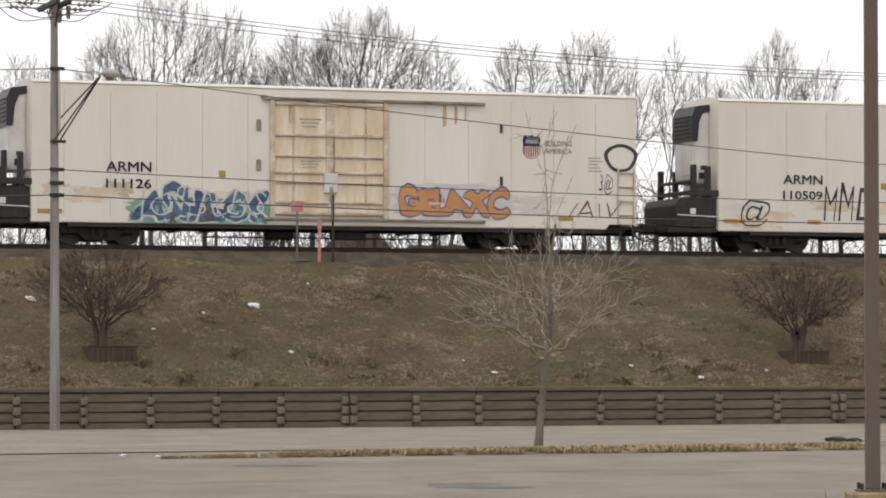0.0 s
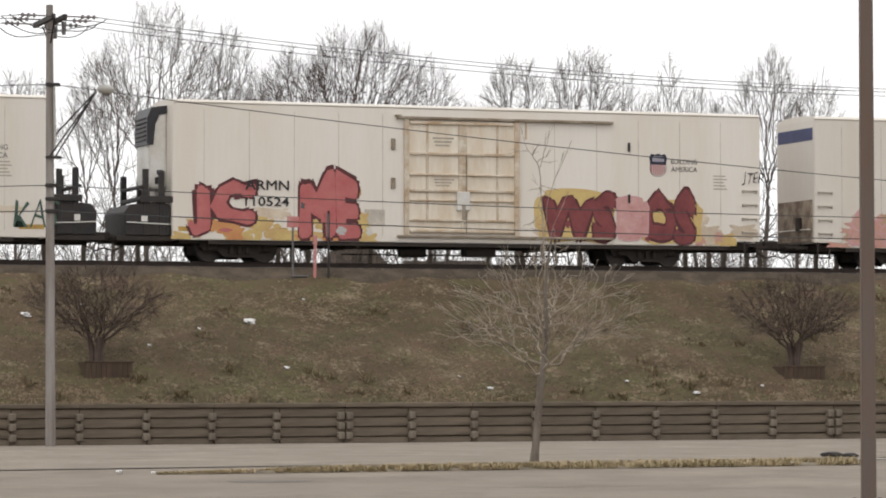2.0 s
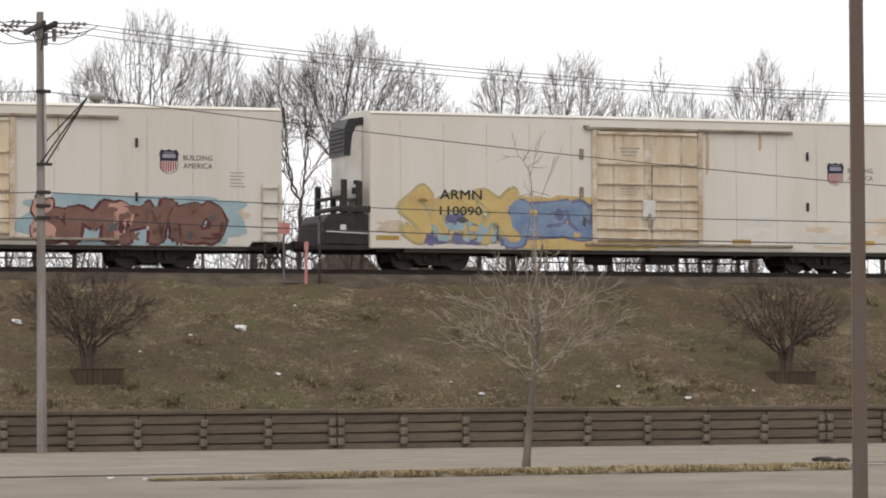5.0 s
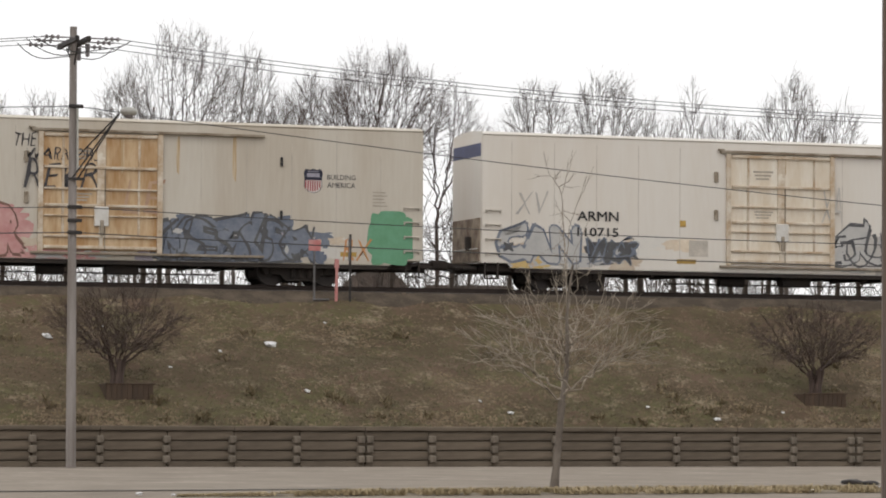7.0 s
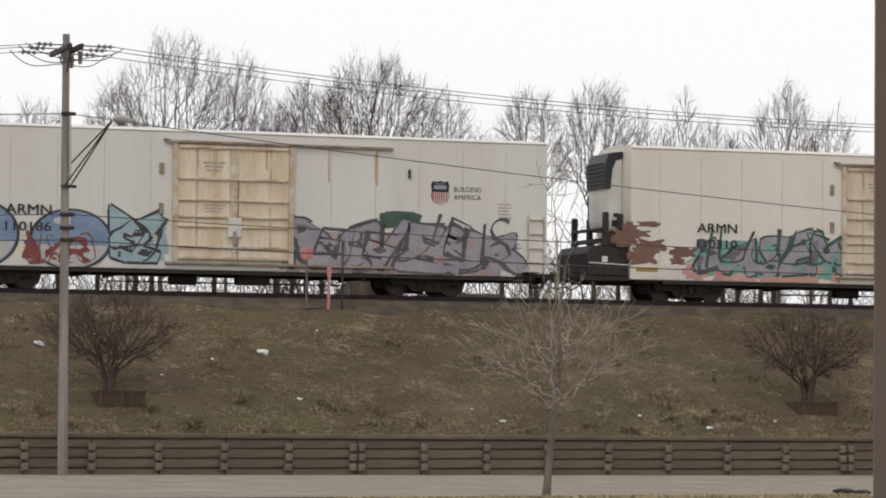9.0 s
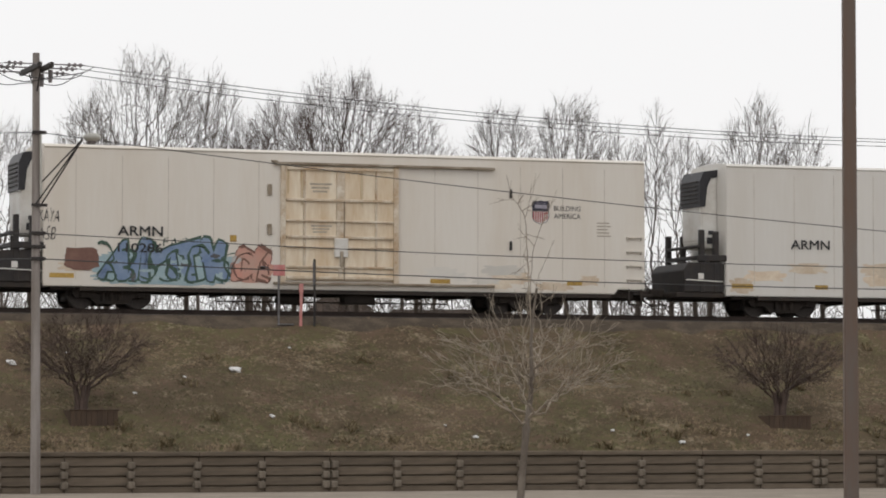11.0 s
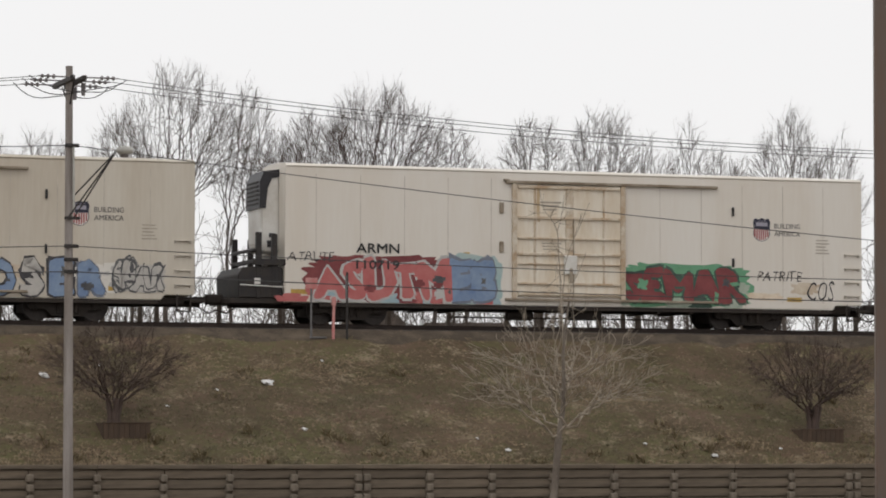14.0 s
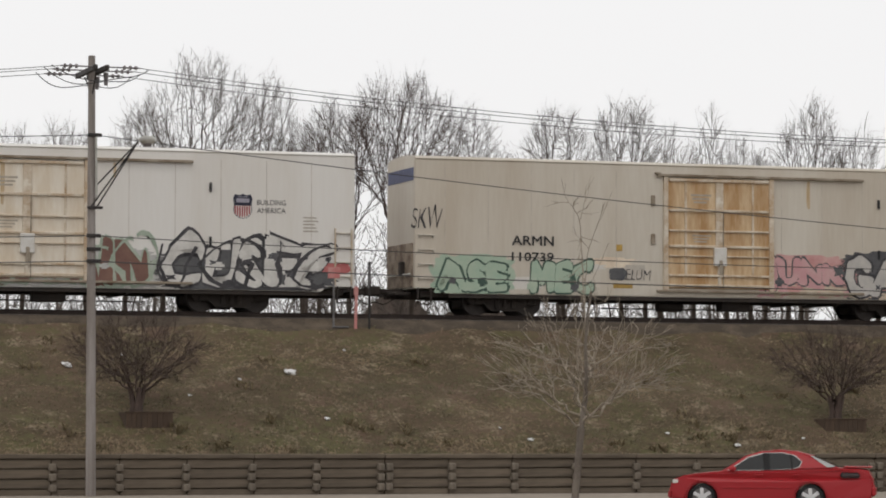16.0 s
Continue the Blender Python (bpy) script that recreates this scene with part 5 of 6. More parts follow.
def strip_edge(x):
    """Near and far edge of the grass strip between lot and road, at x."""
    f = (x + 5.6) / 14.8
    return 63.9 + 6.1 * f, 64.2 + 8.3 * f


def build_grass():
    rnd = random.Random(2)
    sets = {"dry": [], "green": [], "brown": []}
    while sum(map(len, sets.values())) < 30000:
        x, y = rnd.uniform(-20, 22), rnd.uniform(WALL_Y + 0.35, TOP_Y + 0.6)
        if y > TOP_Y - 1.3 and rnd.random() < 0.85:
            continue
        k = noise.noise((x * 0.22, y * 0.3, 2)) + 0.6 * noise.noise((x * 0.9, y * 1.1, 7)) + rnd.gauss(0, 0.22)
        foot = max(0.0, 1 - (y - WALL_Y) / 2.6)
        kind = "dry" if k + 0.5 * foot > 0.34 else "green" if k < 0.0 else "brown"
        z = slope_z(min(y, TOP_Y)) + 0.1 * noise.noise((x * 0.35, y * 0.5, 0)) if y < TOP_Y else TOP_Z
        s = rnd.uniform(0.5, 1.1) + 0.5 * foot
        sets[kind].append((T @ Vector((x, y, z - 0.02)), s))
    tufts("bank_grass_dry", sets["dry"], "tuft", rnd, 0.09, "dry straw-coloured grass on the bank", blades=6, fan=1.0, ways=(0.2, 2.9))
    tufts("bank_grass_green", sets["green"], "green_tuft", rnd, 0.09, "dull green winter grass on the bank", fan=1.0, ways=(0.2, 2.9))
    tufts("bank_grass_brown", sets["brown"], "brown_tuft", rnd, 0.09, "brown dead grass on the bank", fan=1.0, ways=(0.2, 2.9))
    big = []
    for i in range(60):
        x, y = rnd.uniform(-17, 18), WALL_Y + rnd.uniform(0.5, 3.0) if i % 3 else rnd.uniform(WALL_Y + 3, TOP_Y)
        for j in range(7):
            q = Vector((x + rnd.gauss(0, 0.14), y + rnd.gauss(0, 0.14), 0))
            q.z = slope_z(q.y) - 0.02
            big.append((T @ q, rnd.uniform(0.5, 1.1)))
    tufts("dry_clumps", big, "pale_tuft", rnd, 0.22, "pale dead grass clumps along the foot of the bank", blades=9, fan=1.1)
    spots = []
    for i in range(5000):
        x = rnd.uniform(-5.6, 9.3)
        a, b = strip_edge(x)
        y = a + (b - a) * rnd.random()
        if noise.noise((x * 1.3, y * 1.3, 3)) > -0.35:
            spots.append((Vector((x, y, 0.02)), rnd.uniform(0.4, 1.1) * min(1, 0.35 + (x + 5.6) / 6)))
    tufts("strip_grass", spots, "strip_tuft", rnd, 0.13, "dry straw-coloured grass strip beside the asphalt", fan=0.9)
    bm = bmesh.new()
    n = 40
    lo, hi = [], []
    for i in range(n + 1):
        x = -5.6 + 14.9 * i / n
        a, b = strip_edge(x)
        lo.append((bm.verts.new((x, a + 0.12 * noise.noise((x * 2, 0, 0)), 0.004)), bm.verts.new((x, a * 0.7 + b * 0.3, 0.05))))
        hi.append((bm.verts.new((x, a * 0.3 + b * 0.7, 0.05)), bm.verts.new((x, b + 0.12 * noise.noise((x * 2, 5, 0)), 0.004))))
    for i in range(n):
        for r0, r1 in (((lo[i][0], lo[i][1]), (lo[i + 1][0], lo[i + 1][1])), ((lo[i][1], hi[i][0]), (lo[i + 1][1], hi[i + 1][0])), ((hi[i][0], hi[i][1]), (hi[i + 1][0], hi[i + 1][1]))):
            bm.faces.new((r0[0], r1[0], r1[1], r0[1]))
    tagged(part("grass_strip", bm, M["soil"]), "low earth strip with dry grass between lot and road", "verge", kind="structure")
    weeds = [(Vector((4.28 + rnd.uniform(-0.18, 0.1), 33.9 + rnd.uniform(-0.2, 0.3), 0)), rnd.uniform(0.8, 1.5)) for i in range(14)]
    tufts("weeds", weeds, "tuft", rnd, 0.45, "dry weeds beside a concrete post base", blades=4, fan=0.25)


M["brown_tuft"] = mat("brown_grass", (0.218, 0.161, 0.106), 0.95, dark=(0.134, 0.0977, 0.0631), scale=0.6, fine=8, amount=0.6, bump=0)
M["pale_tuft"] = mat("pale_grass", (0.261, 0.21, 0.13), 0.9, dark=(0.16, 0.124, 0.0653), scale=3, fine=14, amount=0.6, bump=0)
M["strip_tuft"] = mat("strip_grass", (0.5, 0.4, 0.26), 0.9, dark=(0.32, 0.26, 0.15), scale=0.9, fine=8, amount=0.7, bump=0)
M["soil"] = mat("dark_soil", (0.3, 0.245, 0.165), 0.95, dark=(0.12, 0.1, 0.07), scale=1.2, fine=12, amount=0.7, bump=0.5)


# ---- poles and lines ----
M["wire"] = mat("dark_wire", (0.06, 0.058, 0.06), 0.5, scale=5, fine=30, bump=0)
M["ceramic"] = mat("grey_insulator", (0.22, 0.2, 0.2), 0.35, scale=5, fine=30, bump=0)
M["lamp_grey"] = mat("lamp_housing", (0.5, 0.49, 0.45), 0.5, 0.2, scale=5, fine=30, amount=0.3, bump=0)
M["post_paint"] = mat("brown_post_paint", (0.118, 0.098, 0.086), 0.6, dark=(0.13, 0.082, 0.058), scale=2.2, fine=16, amount=0.5, bump=0.1, stretch=(4, 4, 0.5))
M["concrete"] = mat("stained_concrete", (0.4, 0.31, 0.16), 0.9, dark=(0.22, 0.17, 0.1), scale=5, fine=40, amount=0.6, bump=0.3)
POLE = T.inverted() @ Vector((-10.62, 88.2, 0))


def wire(a, b, sag, r, label, name="power_line", group="overhead lines"):
    """A sagging line between two points of the track's frame."""
    tb = Tubes(5)
    pts = []
    for i in range(41):
        f = i / 40
        p = Vector(a).lerp(Vector(b), f)
        p.z -= 4 * sag * f * (1 - f)
        pts.append(T @ p)
    tb.add(pts, [r] * 41)
    return tagged(part(name, tb.mesh(name, M["wire"]), None), label, "cable", group)


def build_poles():
    x, y = POLE.x, POLE.y
    root = tagged(new("utility_pole"), "tall grey wooden utility pole with a crossarm and insulators", "utility pole")
    root.matrix_world = T @ pose(x, y, 0)
    bm = cyl((0, 0, 0), (-0.07, 0, 12.12), 0.14, 0.098, sides=18)
    part("pole", bm, M["pole"], root)
    for sx in (-0.16, 0.16):
        part("crossarm", box(-0.06 + sx - 0.055, -0.06 + sx + 0.055, -1.25, 1.25, 11.6, 11.75, 0.015), M["dark_metal"], root, "dark timber crossarm")
    for sy in (-1, 1):
        part("brace", cyl((-0.05, 0, 11.0), (-0.1, sy * 0.75, 11.6), 0.022, sides=6), M["dark_metal"], root)
    for yy in (-1.1, -0.1, 1.1):
        for s in (-1, 1):
            bm = lathe([(0.2, 0.02), (0.62, 0.02), (0.64, 0.06), (0.69, 0.065), (0.71, 0.025), (0.78, 0.025), (0.8, 0.06), (0.85, 0.065), (0.87, 0.025), (0.94, 0.025), (0.96, 0.06), (1.01, 0.06), (1.03, 0.02), (1.12, 0.018)])
            if s < 0:
                bm.transform(Matrix.Rotation(math.pi, 4, "Z"))
            bm.transform(Matrix.Translation((-0.06, yy, 11.7)))
            part("insulator", bm, M["ceramic"], root)
        tb = Tubes(5)
        pts = []
        for k in range(15):
            w = -1 + 2 * k / 14
            pts.append(Vector((-0.06 + w * 1.35, yy, 11.7 - 0.34 * (1 - w ** 4) + 0.05 * math.sin(5 * w + yy))))
        tb.add(pts, [0.014] * 15)
        part("jumper", tb.mesh("jumper", M["wire"]), None, root)
    for k, yy in enumerate((-0.6, 0.5)):
        part("cutout", cyl((0.2, yy, 11.25), (0.2, yy, 11.6), 0.055, 0.07, sides=8), M["ceramic"], root)
    for z, s in ((9.92, 0.2), (7.15, 0.16), (6.78, 0.12), (6.45, 0.16)):
        part("clamp", box(-0.2, 0.2, -0.18, -0.1, z - 0.05, z + 0.05, 0.015), M["dark_metal"], root)
    part("riser_pipe", cyl((0.06, -0.17, 8.1), (0.04, -0.14, 9.9), 0.03, sides=8), M["lamp_grey"], root)
    # Street lamp on its bracket.
    lamp = tagged(new("street_lamp"), "grey street lamp on a slanting bracket fixed to a pole", "street lamp")
    lamp.matrix_world = T @ pose(x, y, 0)
    tip = Vector((1.19, -0.75, 9.76))
    for p in ((0.08, -0.12, 8.55), (-0.08, -0.15, 7.95), (0.08, -0.15, 7.95)):
        part("bracket_rod", cyl(p, tip + Vector((-0.1, 0.04, -0.04)), 0.022, sides=8), M["dark_metal"], lamp)
    part("bracket_strap", box(-0.2, 0.24, -0.19, -0.13, 7.88, 7.96, 0.01), M["dark_metal"], lamp)
    bm = bmesh.new()
    bmesh.ops.create_uvsphere(bm, u_segments=18, v_segments=10, radius=0.2)
    for v in bm.verts:
        v.co.z *= 0.6 if v.co.z > 0 else 0.75
        v.co.x *= 1.25
    bm.transform(Matrix.Translation(tip + Vector((0.15, 0, 0.02))))
    part("lamp_head", bm, M["lamp_grey"], lamp, "rounded grey lamp head")
    bm = cyl(tip + Vector((0.15, 0, -0.17)), tip + Vector((0.15, 0, -0.06)), 0.1, 0.15, sides=14)
    part("lens", bm, M["ceramic"], lamp)
    # Lines.
    for yy, dz in ((-1.1, 0), (-0.1, 0.02), (1.1, 0)):
        wire((x + 1.0, y + yy, 11.7 + dz), (x + 52, y + yy, 11.8), 1.35, 0.0105, "thin dark overhead power line leaving a wooden pole")
        wire((x - 1.1, y + yy, 11.7 + dz), (x - 52, y + yy, 11.8), 1.35, 0.0105, "thin dark overhead power line leaving a wooden pole")
    for z, z2, sag, r in ((7.15, 7.0, 0.45, 0.013), (6.45, 6.35, 0.42, 0.016)):
        wire((x, y - 0.16, z), (x + 52, y - 0.16, z2), sag, r, "dark communication cable clamped to a wooden pole", "cable")
        wire((x, y - 0.16, z), (x - 52, y - 0.16, z2), sag, r, "dark communication cable clamped to a wooden pole", "cable")
    wire((x, y - 0.16, 9.92), (x + 52, y - 0.16, 6.6), 0.55, 0.013, "dark sagging service cable clamped to a wooden pole", "cable")
    wire((x, y - 0.16, 9.92), (x - 52, y - 0.16, 9.7), 0.6, 0.012, "dark sagging service cable clamped to a wooden pole", "cable")
    # The steel post close by, on its concrete base.
    post = tagged(new("lamp_post"), "square brown steel lamp post bolted to a concrete base", "lamp post")
    post.location = (4.53, 34.0, 0)
    part("concrete_base", box(-0.26, 0.34, -0.26, 0.34, -0.05, 0.62, 0.025), M["concrete"], post, "yellow-stained concrete base")
    part("base_plate", box(-0.17, 0.17, -0.17, 0.17, 0.62, 0.645, 0.005), M["post_paint"], post)
    bm = box(-0.075, 0.075, -0.075, 0.075, 0.64, 8.0, 0.012)
    for v in bm.verts:
        k = 1 - 0.12 * (v.co.z - 0.59) / 7.4
        v.co.x *= k
        v.co.y *= k
    part("shaft", bm, M["post_paint"], post)
    for sx in (-0.13, 0.13):
        for sy in (-0.13, 0.13):
            part("anchor_bolt", cyl((sx, sy, 0.64), (sx, sy, 0.71), 0.022, sides=6), M["dark_metal"], post)


# ---- markers, litter and road marks ----
M["pink"] = mat("faded_red_paint", (0.5, 0.16, 0.15), 0.7, dark=(0.55, 0.3, 0.28), scale=4, fine=30, amount=0.5, bump=0)
M["grey_steel"] = mat("grey_steel", (0.2, 0.19, 0.19), 0.6, 0.3, scale=4, fine=30, bump=0)
M["litter"] = mat("white_litter", (0.75, 0.74, 0.73), 0.7, scale=5, fine=30, amount=0.3, bump=0.1)
M["line_paint"] = mat("road_paint", (0.62, 0.6, 0.56), 0.8, dark=(0.3, 0.28, 0.26), scale=2, fine=20, amount=0.4, bump=0.1)
M["road"] = mat("pale_road", (0.323, 0.28, 0.233), 0.92, dark=(0.237, 0.204, 0.169), scale=0.6, fine=24, amount=0.5, bump=0.15, spec=0.08)
mottle(M["road"], [((0.26, 0.225, 0.185), 0.9, 1.06, 0.7), ((0.4, 0.35, 0.295), 0.95, 1.12, 0.6)], 0.35, 2.4)
M["patch"] = mat("dark_patch", (0.13, 0.12, 0.11), 0.9, dark=(0.2, 0.186, 0.168), scale=1.5, fine=12, amount=0.7, bump=0.15, spec=0.08)
M["beige"] = mat("beige_siding", (0.5, 0.46, 0.36), 0.8, scale=1, fine=20, amount=0.3, bump=0.05)
M["brown_roof"] = mat("brown_shingles", (0.16, 0.125, 0.105), 0.9, scale=1, fine=14, amount=0.5, bump=0.1)
M["dark_glass"] = mat("dark_window", (0.05, 0.055, 0.06), 0.2, scale=2, fine=10, bump=0)


def flat_patch(name, cx, cy, ax, ay, z, material, seed, label, category="road mark", turn=0.0):
    bm = bmesh.new()
    pts = []
    for i in range(40):
        w = 2 * math.pi * i / 40
        k = 1 + 0.45 * noise.noise((math.cos(w) * 1.6, math.sin(w) * 1.6, seed))
        p = Matrix.Rotation(radians(turn), 2) @ Vector((ax * k * math.cos(w), ay * k * math.sin(w)))
        pts.append(bm.verts.new((cx + p.x, cy + p.y, z)))
    bm.faces.new(pts)
    return tagged(part(name, bm, M[material]), label, category, kind="structure")


def build_small():
    for px, h, kind in ((-5.85, 1.95, 0), (-5.12, 1.4, 1), (-4.66, 2.2, 2)):
        y = -2.75
        root = new("marker_post")
        root.matrix_world = T @ pose(px, y, slope_z(y) - 0.1, 0, 1.0 if kind == 1 else 0)
        if kind == 0:
            tagged(root, "thin grey steel marker post with a faded red sign", "marker post", "posts beside the track")
            part("post", box(-0.03, 0.03, -0.02, 0.02, 0, h, 0.006), M["grey_steel"], root)
            part("sign", box(-0.2, 0.2, -0.035, -0.02, h - 0.3, h + 0.05, 0.006), M["pink"], root, "faded red sign plate")
            part("foot", box(-0.05, 0.5, -0.05, 0.05, 0.08, 0.13, 0.01), M["grey_steel"], root)
        elif kind == 1:
            tagged(root, "leaning faded red marker post beside the track", "marker post", "posts beside the track")
            part("post", box(-0.045, 0.045, -0.03, 0.03, 0, h, 0.01), M["pink"], root)
            part("cap", box(-0.075, 0.06, -0.04, 0.04, h - 0.28, h, 0.01), M["pink"], root)
        else:
            tagged(root, "dark steel marker post with a pale top plate", "marker post", "posts beside the track")
            part("post", box(-0.035, 0.035, -0.02, 0.02, 0, h, 0.006), M["dark_metal"], root)
            part("plate", box(-0.07, 0.0, -0.03, -0.02, h - 0.85, h - 0.1, 0.005), M["grey_steel"], root)
    rnd = random.Random(9)
    spots = [(-8.3, -6.4, 0.17), (-8.32, -10.59, 0.07), (3.95, -12.22, 0.08), (-15.06, -5.9, 0.16), (-2.5, -11.9, 0.07), (-10.07, -7.16, 0.06), (-13.2, -5.0, 0.05), (2.0, -11.5, 0.05), (-6.0, -4.5, 0.05), (-3.2, -11.2, 0.05), (6.3, -11.8, 0.05), (-12.0, -8.8, 0.05), (10.6, -10.5, 0.06)]
    for x, y, s in spots:
        bm = bmesh.new()
        bmesh.ops.create_icosphere(bm, subdivisions=2, radius=s)
        for v in bm.verts:
            v.co *= 1 + 0.9 * noise.noise(v.co * (2.2 / s) + Vector((x, y, 0)))
            v.co.x *= 1.35
            v.co.z *= 0.45
        ob = part("litter", bm, M["litter"])
        ob.matrix_world = T @ pose(x, y, slope_z(y) + 0.06, 22, 0, rnd.uniform(0, 90))
        tagged(ob, "crumpled white litter lying in the grass", "litter", "scraps of litter")
    for x, y, s in ((-6.4, 64.6, 0.07), (-5.7, 64.4, 0.045), (0.3, 67.3, 0.05), (-1.5, 66.6, 0.045), (3.4, 69.6, 0.05), (6.5, 70.2, 0.06), (7.6, 69.6, 0.08)):
        bm = bmesh.new()
        bmesh.ops.create_icosphere(bm, subdivisions=2, radius=s)
        for v in bm.verts:
            v.co *= 1 + 0.4 * noise.noise(v.co * (3 / s) + Vector((x, y, 0)))
            v.co.z = max(v.co.z * 0.6, -s * 0.3)
        ob = part("litter", bm, M["litter"])
        ob.location = (x, y, 0.02 + s * 0.3)
        tagged(ob, "white litter at the edge of the grass strip", "litter", "scraps of litter")
    # The road along the wall, one low lift above the lot.
    bm = bmesh.new()
    near = [(-60, 42), (-9.2, 66.6), (-4.5, 69.0), (9.0, 75.2), (60, 98.5)]
    far = [tuple((T @ Vector((s, WALL_Y + 0.02, 0))).xy) for s in (-60, -12, -5, 9, 62)]
    a = [bm.verts.new((px, py, 0.015)) for px, py in near]
    b = [bm.verts.new((px, py, 0.015)) for px, py in far]
    for i in range(4):
        bm.faces.new((a[i], a[i + 1], b[i + 1], b[i]))
    bmesh.ops.subdivide_edges(bm, edges=bm.edges[:], cuts=3, use_grid_fill=True)
    tagged(part("road", bm, M["road"]), "pale worn concrete road along the timber wall", "road", kind="structure")
    bm = bmesh.new()
    for i in range(30):
        p, q = Vector((-12 + 0.32 * i, 65.2 + 0.155 * i, 0.018)), Vector((-12 + 0.32 * (i + 1), 65.2 + 0.155 * (i + 1), 0.018))
        w = 0.22 + 0.1 * noise.noise((i * 0.5, 0, 0))
        bm.faces.new([bm.verts.new(c) for c in (p, q, q + Vector((0, w * 2, 0)), p + Vector((0, w * 2, 0)))])
    tagged(part("gutter_line", bm, M["patch"]), "dark dirt line along the edge of the road", "road mark", kind="structure")
    bm = box(9.4, 17, 74.3, 74.75, 0.016, 0.02)
    tagged(part("painted_line", bm, M["line_paint"]), "worn white painted line on the road", "road mark", kind="structure")
    flat_patch("asphalt_stain", 0.35, 51.0, 0.62, 1.0, 0.004, "patch", 3, "dark stain on the asphalt")
    flat_patch("asphalt_stain", 0.9, 50.2, 0.5, 0.5, 0.005, "patch", 5, "dark stain on the asphalt")
    flat_patch("asphalt_stain", -3.2, 60.0, 0.9, 0.5, 0.004, "patch", 8, "dark stain on the asphalt", turn=10)
    rnd = random.Random(12)
    for i in range(9):
        x, y = rnd.uniform(-6, 7), rnd.uniform(44, 63)
        bm = bmesh.new()
        last = None
        for k in range(14):
            q = (x + k * 0.28, y + k * 0.1 + 0.5 * noise.noise((k * 0.4, i, 0)))
            cur = (bm.verts.new((q[0], q[1], 0.006)), bm.verts.new((q[0], q[1] + 0.06 + 0.05 * noise.noise((k, i, 2)), 0.006)))
            if last:
                bm.faces.new((last[0], cur[0], cur[1], last[1]))
            last = cur
        tagged(part("asphalt_crack", bm, M["patch"]), "dark crack in the asphalt", "crack", kind="structure")
    for x, y, s in ((9.2, 75.6, 0.16), (9.6, 75.4, 0.12)):
        bm = bmesh.new()
        bmesh.ops.create_icosphere(bm, subdivisions=2, radius=s)
        for v in bm.verts:
            v.co *= 1 + 0.45 * noise.noise(v.co * 9 + Vector((x, y, 0)))
            v.co.x *= 1.7
            v.co.z = max(v.co.z * 0.6, -s * 0.25)
        ob = part("debris", bm, M["dark_metal"])
        ob.location = (x, y, 0.04 + s * 0.25)
        tagged(ob, "dark lump of debris at the end of the grass strip", "debris")
    # Houses far behind the bank, seen under the cars.
    for x, y, w, d, h, roof in ((-5.0, 190, 3.4, 8, 8.4, 9.6), (0.5, 200, 7.0, 8, 7.6, 8.9)):
        root = tagged(new("house"), "far beige house with a brown shingle roof", "house", "houses beyond the track")
        root.location = (x, y, 0)
        part("wall", box(-w / 2, w / 2, 0, d, 0, h), M["beige"], root)
        bm = prism([(-w / 2 - 0.3, h), (w / 2 + 0.3, h), (w / 2 - 0.9, roof), (-w / 2 + 0.9, roof)], -0.3, d + 0.3)
        part("roof", bm, M["brown_roof"], root)
        for k in (-0.25, 0.25):
            win = part("window", box(k * w - 0.4, k * w + 0.4, -0.04, 0.02, h - 1.7, h - 0.5, 0.02), M["unit_white"], root)
            part("pane", box(k * w - 0.33, k * w + 0.33, -0.06, -0.03, h - 1.63, h - 0.57), M["dark_glass"], win)
    # A line of old posts on the far side of the track.
    rnd = random.Random(21)
    x = -24.0
    while x < 26:
        h = rnd.uniform(1.2, 1.6)
        ob = part("fence_post", box(-0.075, 0.075, -0.06, 0.06, 0, h, 0.012), M["bark"])
        ob.matrix_world = T @ pose(x, 5.4, TOP_Z - 0.05, 0, rnd.uniform(-3, 3))
        tagged(ob, "short dark post on the far side of the track", "post", "posts behind the track")
        x += rnd.choice((0.55, 0.9, 1.3, 2.2))


# ---- the red car ----
M["car_red"] = mat("red_car_paint", (0.36, 0.02, 0.026), 0.3, dark=(0.33, 0.012, 0.018), scale=1, fine=20, amount=0.2, bump=0, spec=0.3)
M["tyre"] = mat("tyre_rubber", (0.02, 0.02, 0.021), 0.8, scale=5, fine=30, bump=0.05)
M["alloy"] = mat("alloy_rim", (0.78, 0.78, 0.79), 0.35, 0.4, scale=5, fine=30, amount=0.2, bump=0)
M["chrome"] = mat("chrome_trim", (0.4, 0.39, 0.38), 0.35, 0.6, scale=5, fine=30, amount=0.1, bump=0)
M["tail"] = mat("smoked_lamp", (0.07, 0.05, 0.052), 0.2, scale=5, fine=30, bump=0)
M["head_lamp"] = mat("clear_lamp", (0.7, 0.68, 0.64), 0.15, scale=5, fine=30, amount=0.1, bump=0)
M["side_glass"] = mat("car_glass", (0.02, 0.022, 0.024), 0.12, scale=2, fine=5, amount=0.3, bump=0, spec=0.3)
# Pale colour that holds a painted sky reflection for the rear window.
M["sky_reflection_glass"] = mat("sky_reflection_car_glass", (0.45, 0.47, 0.46), 0.15, scale=2, fine=5, amount=0.2, bump=0)
CAR_WHEELS = []


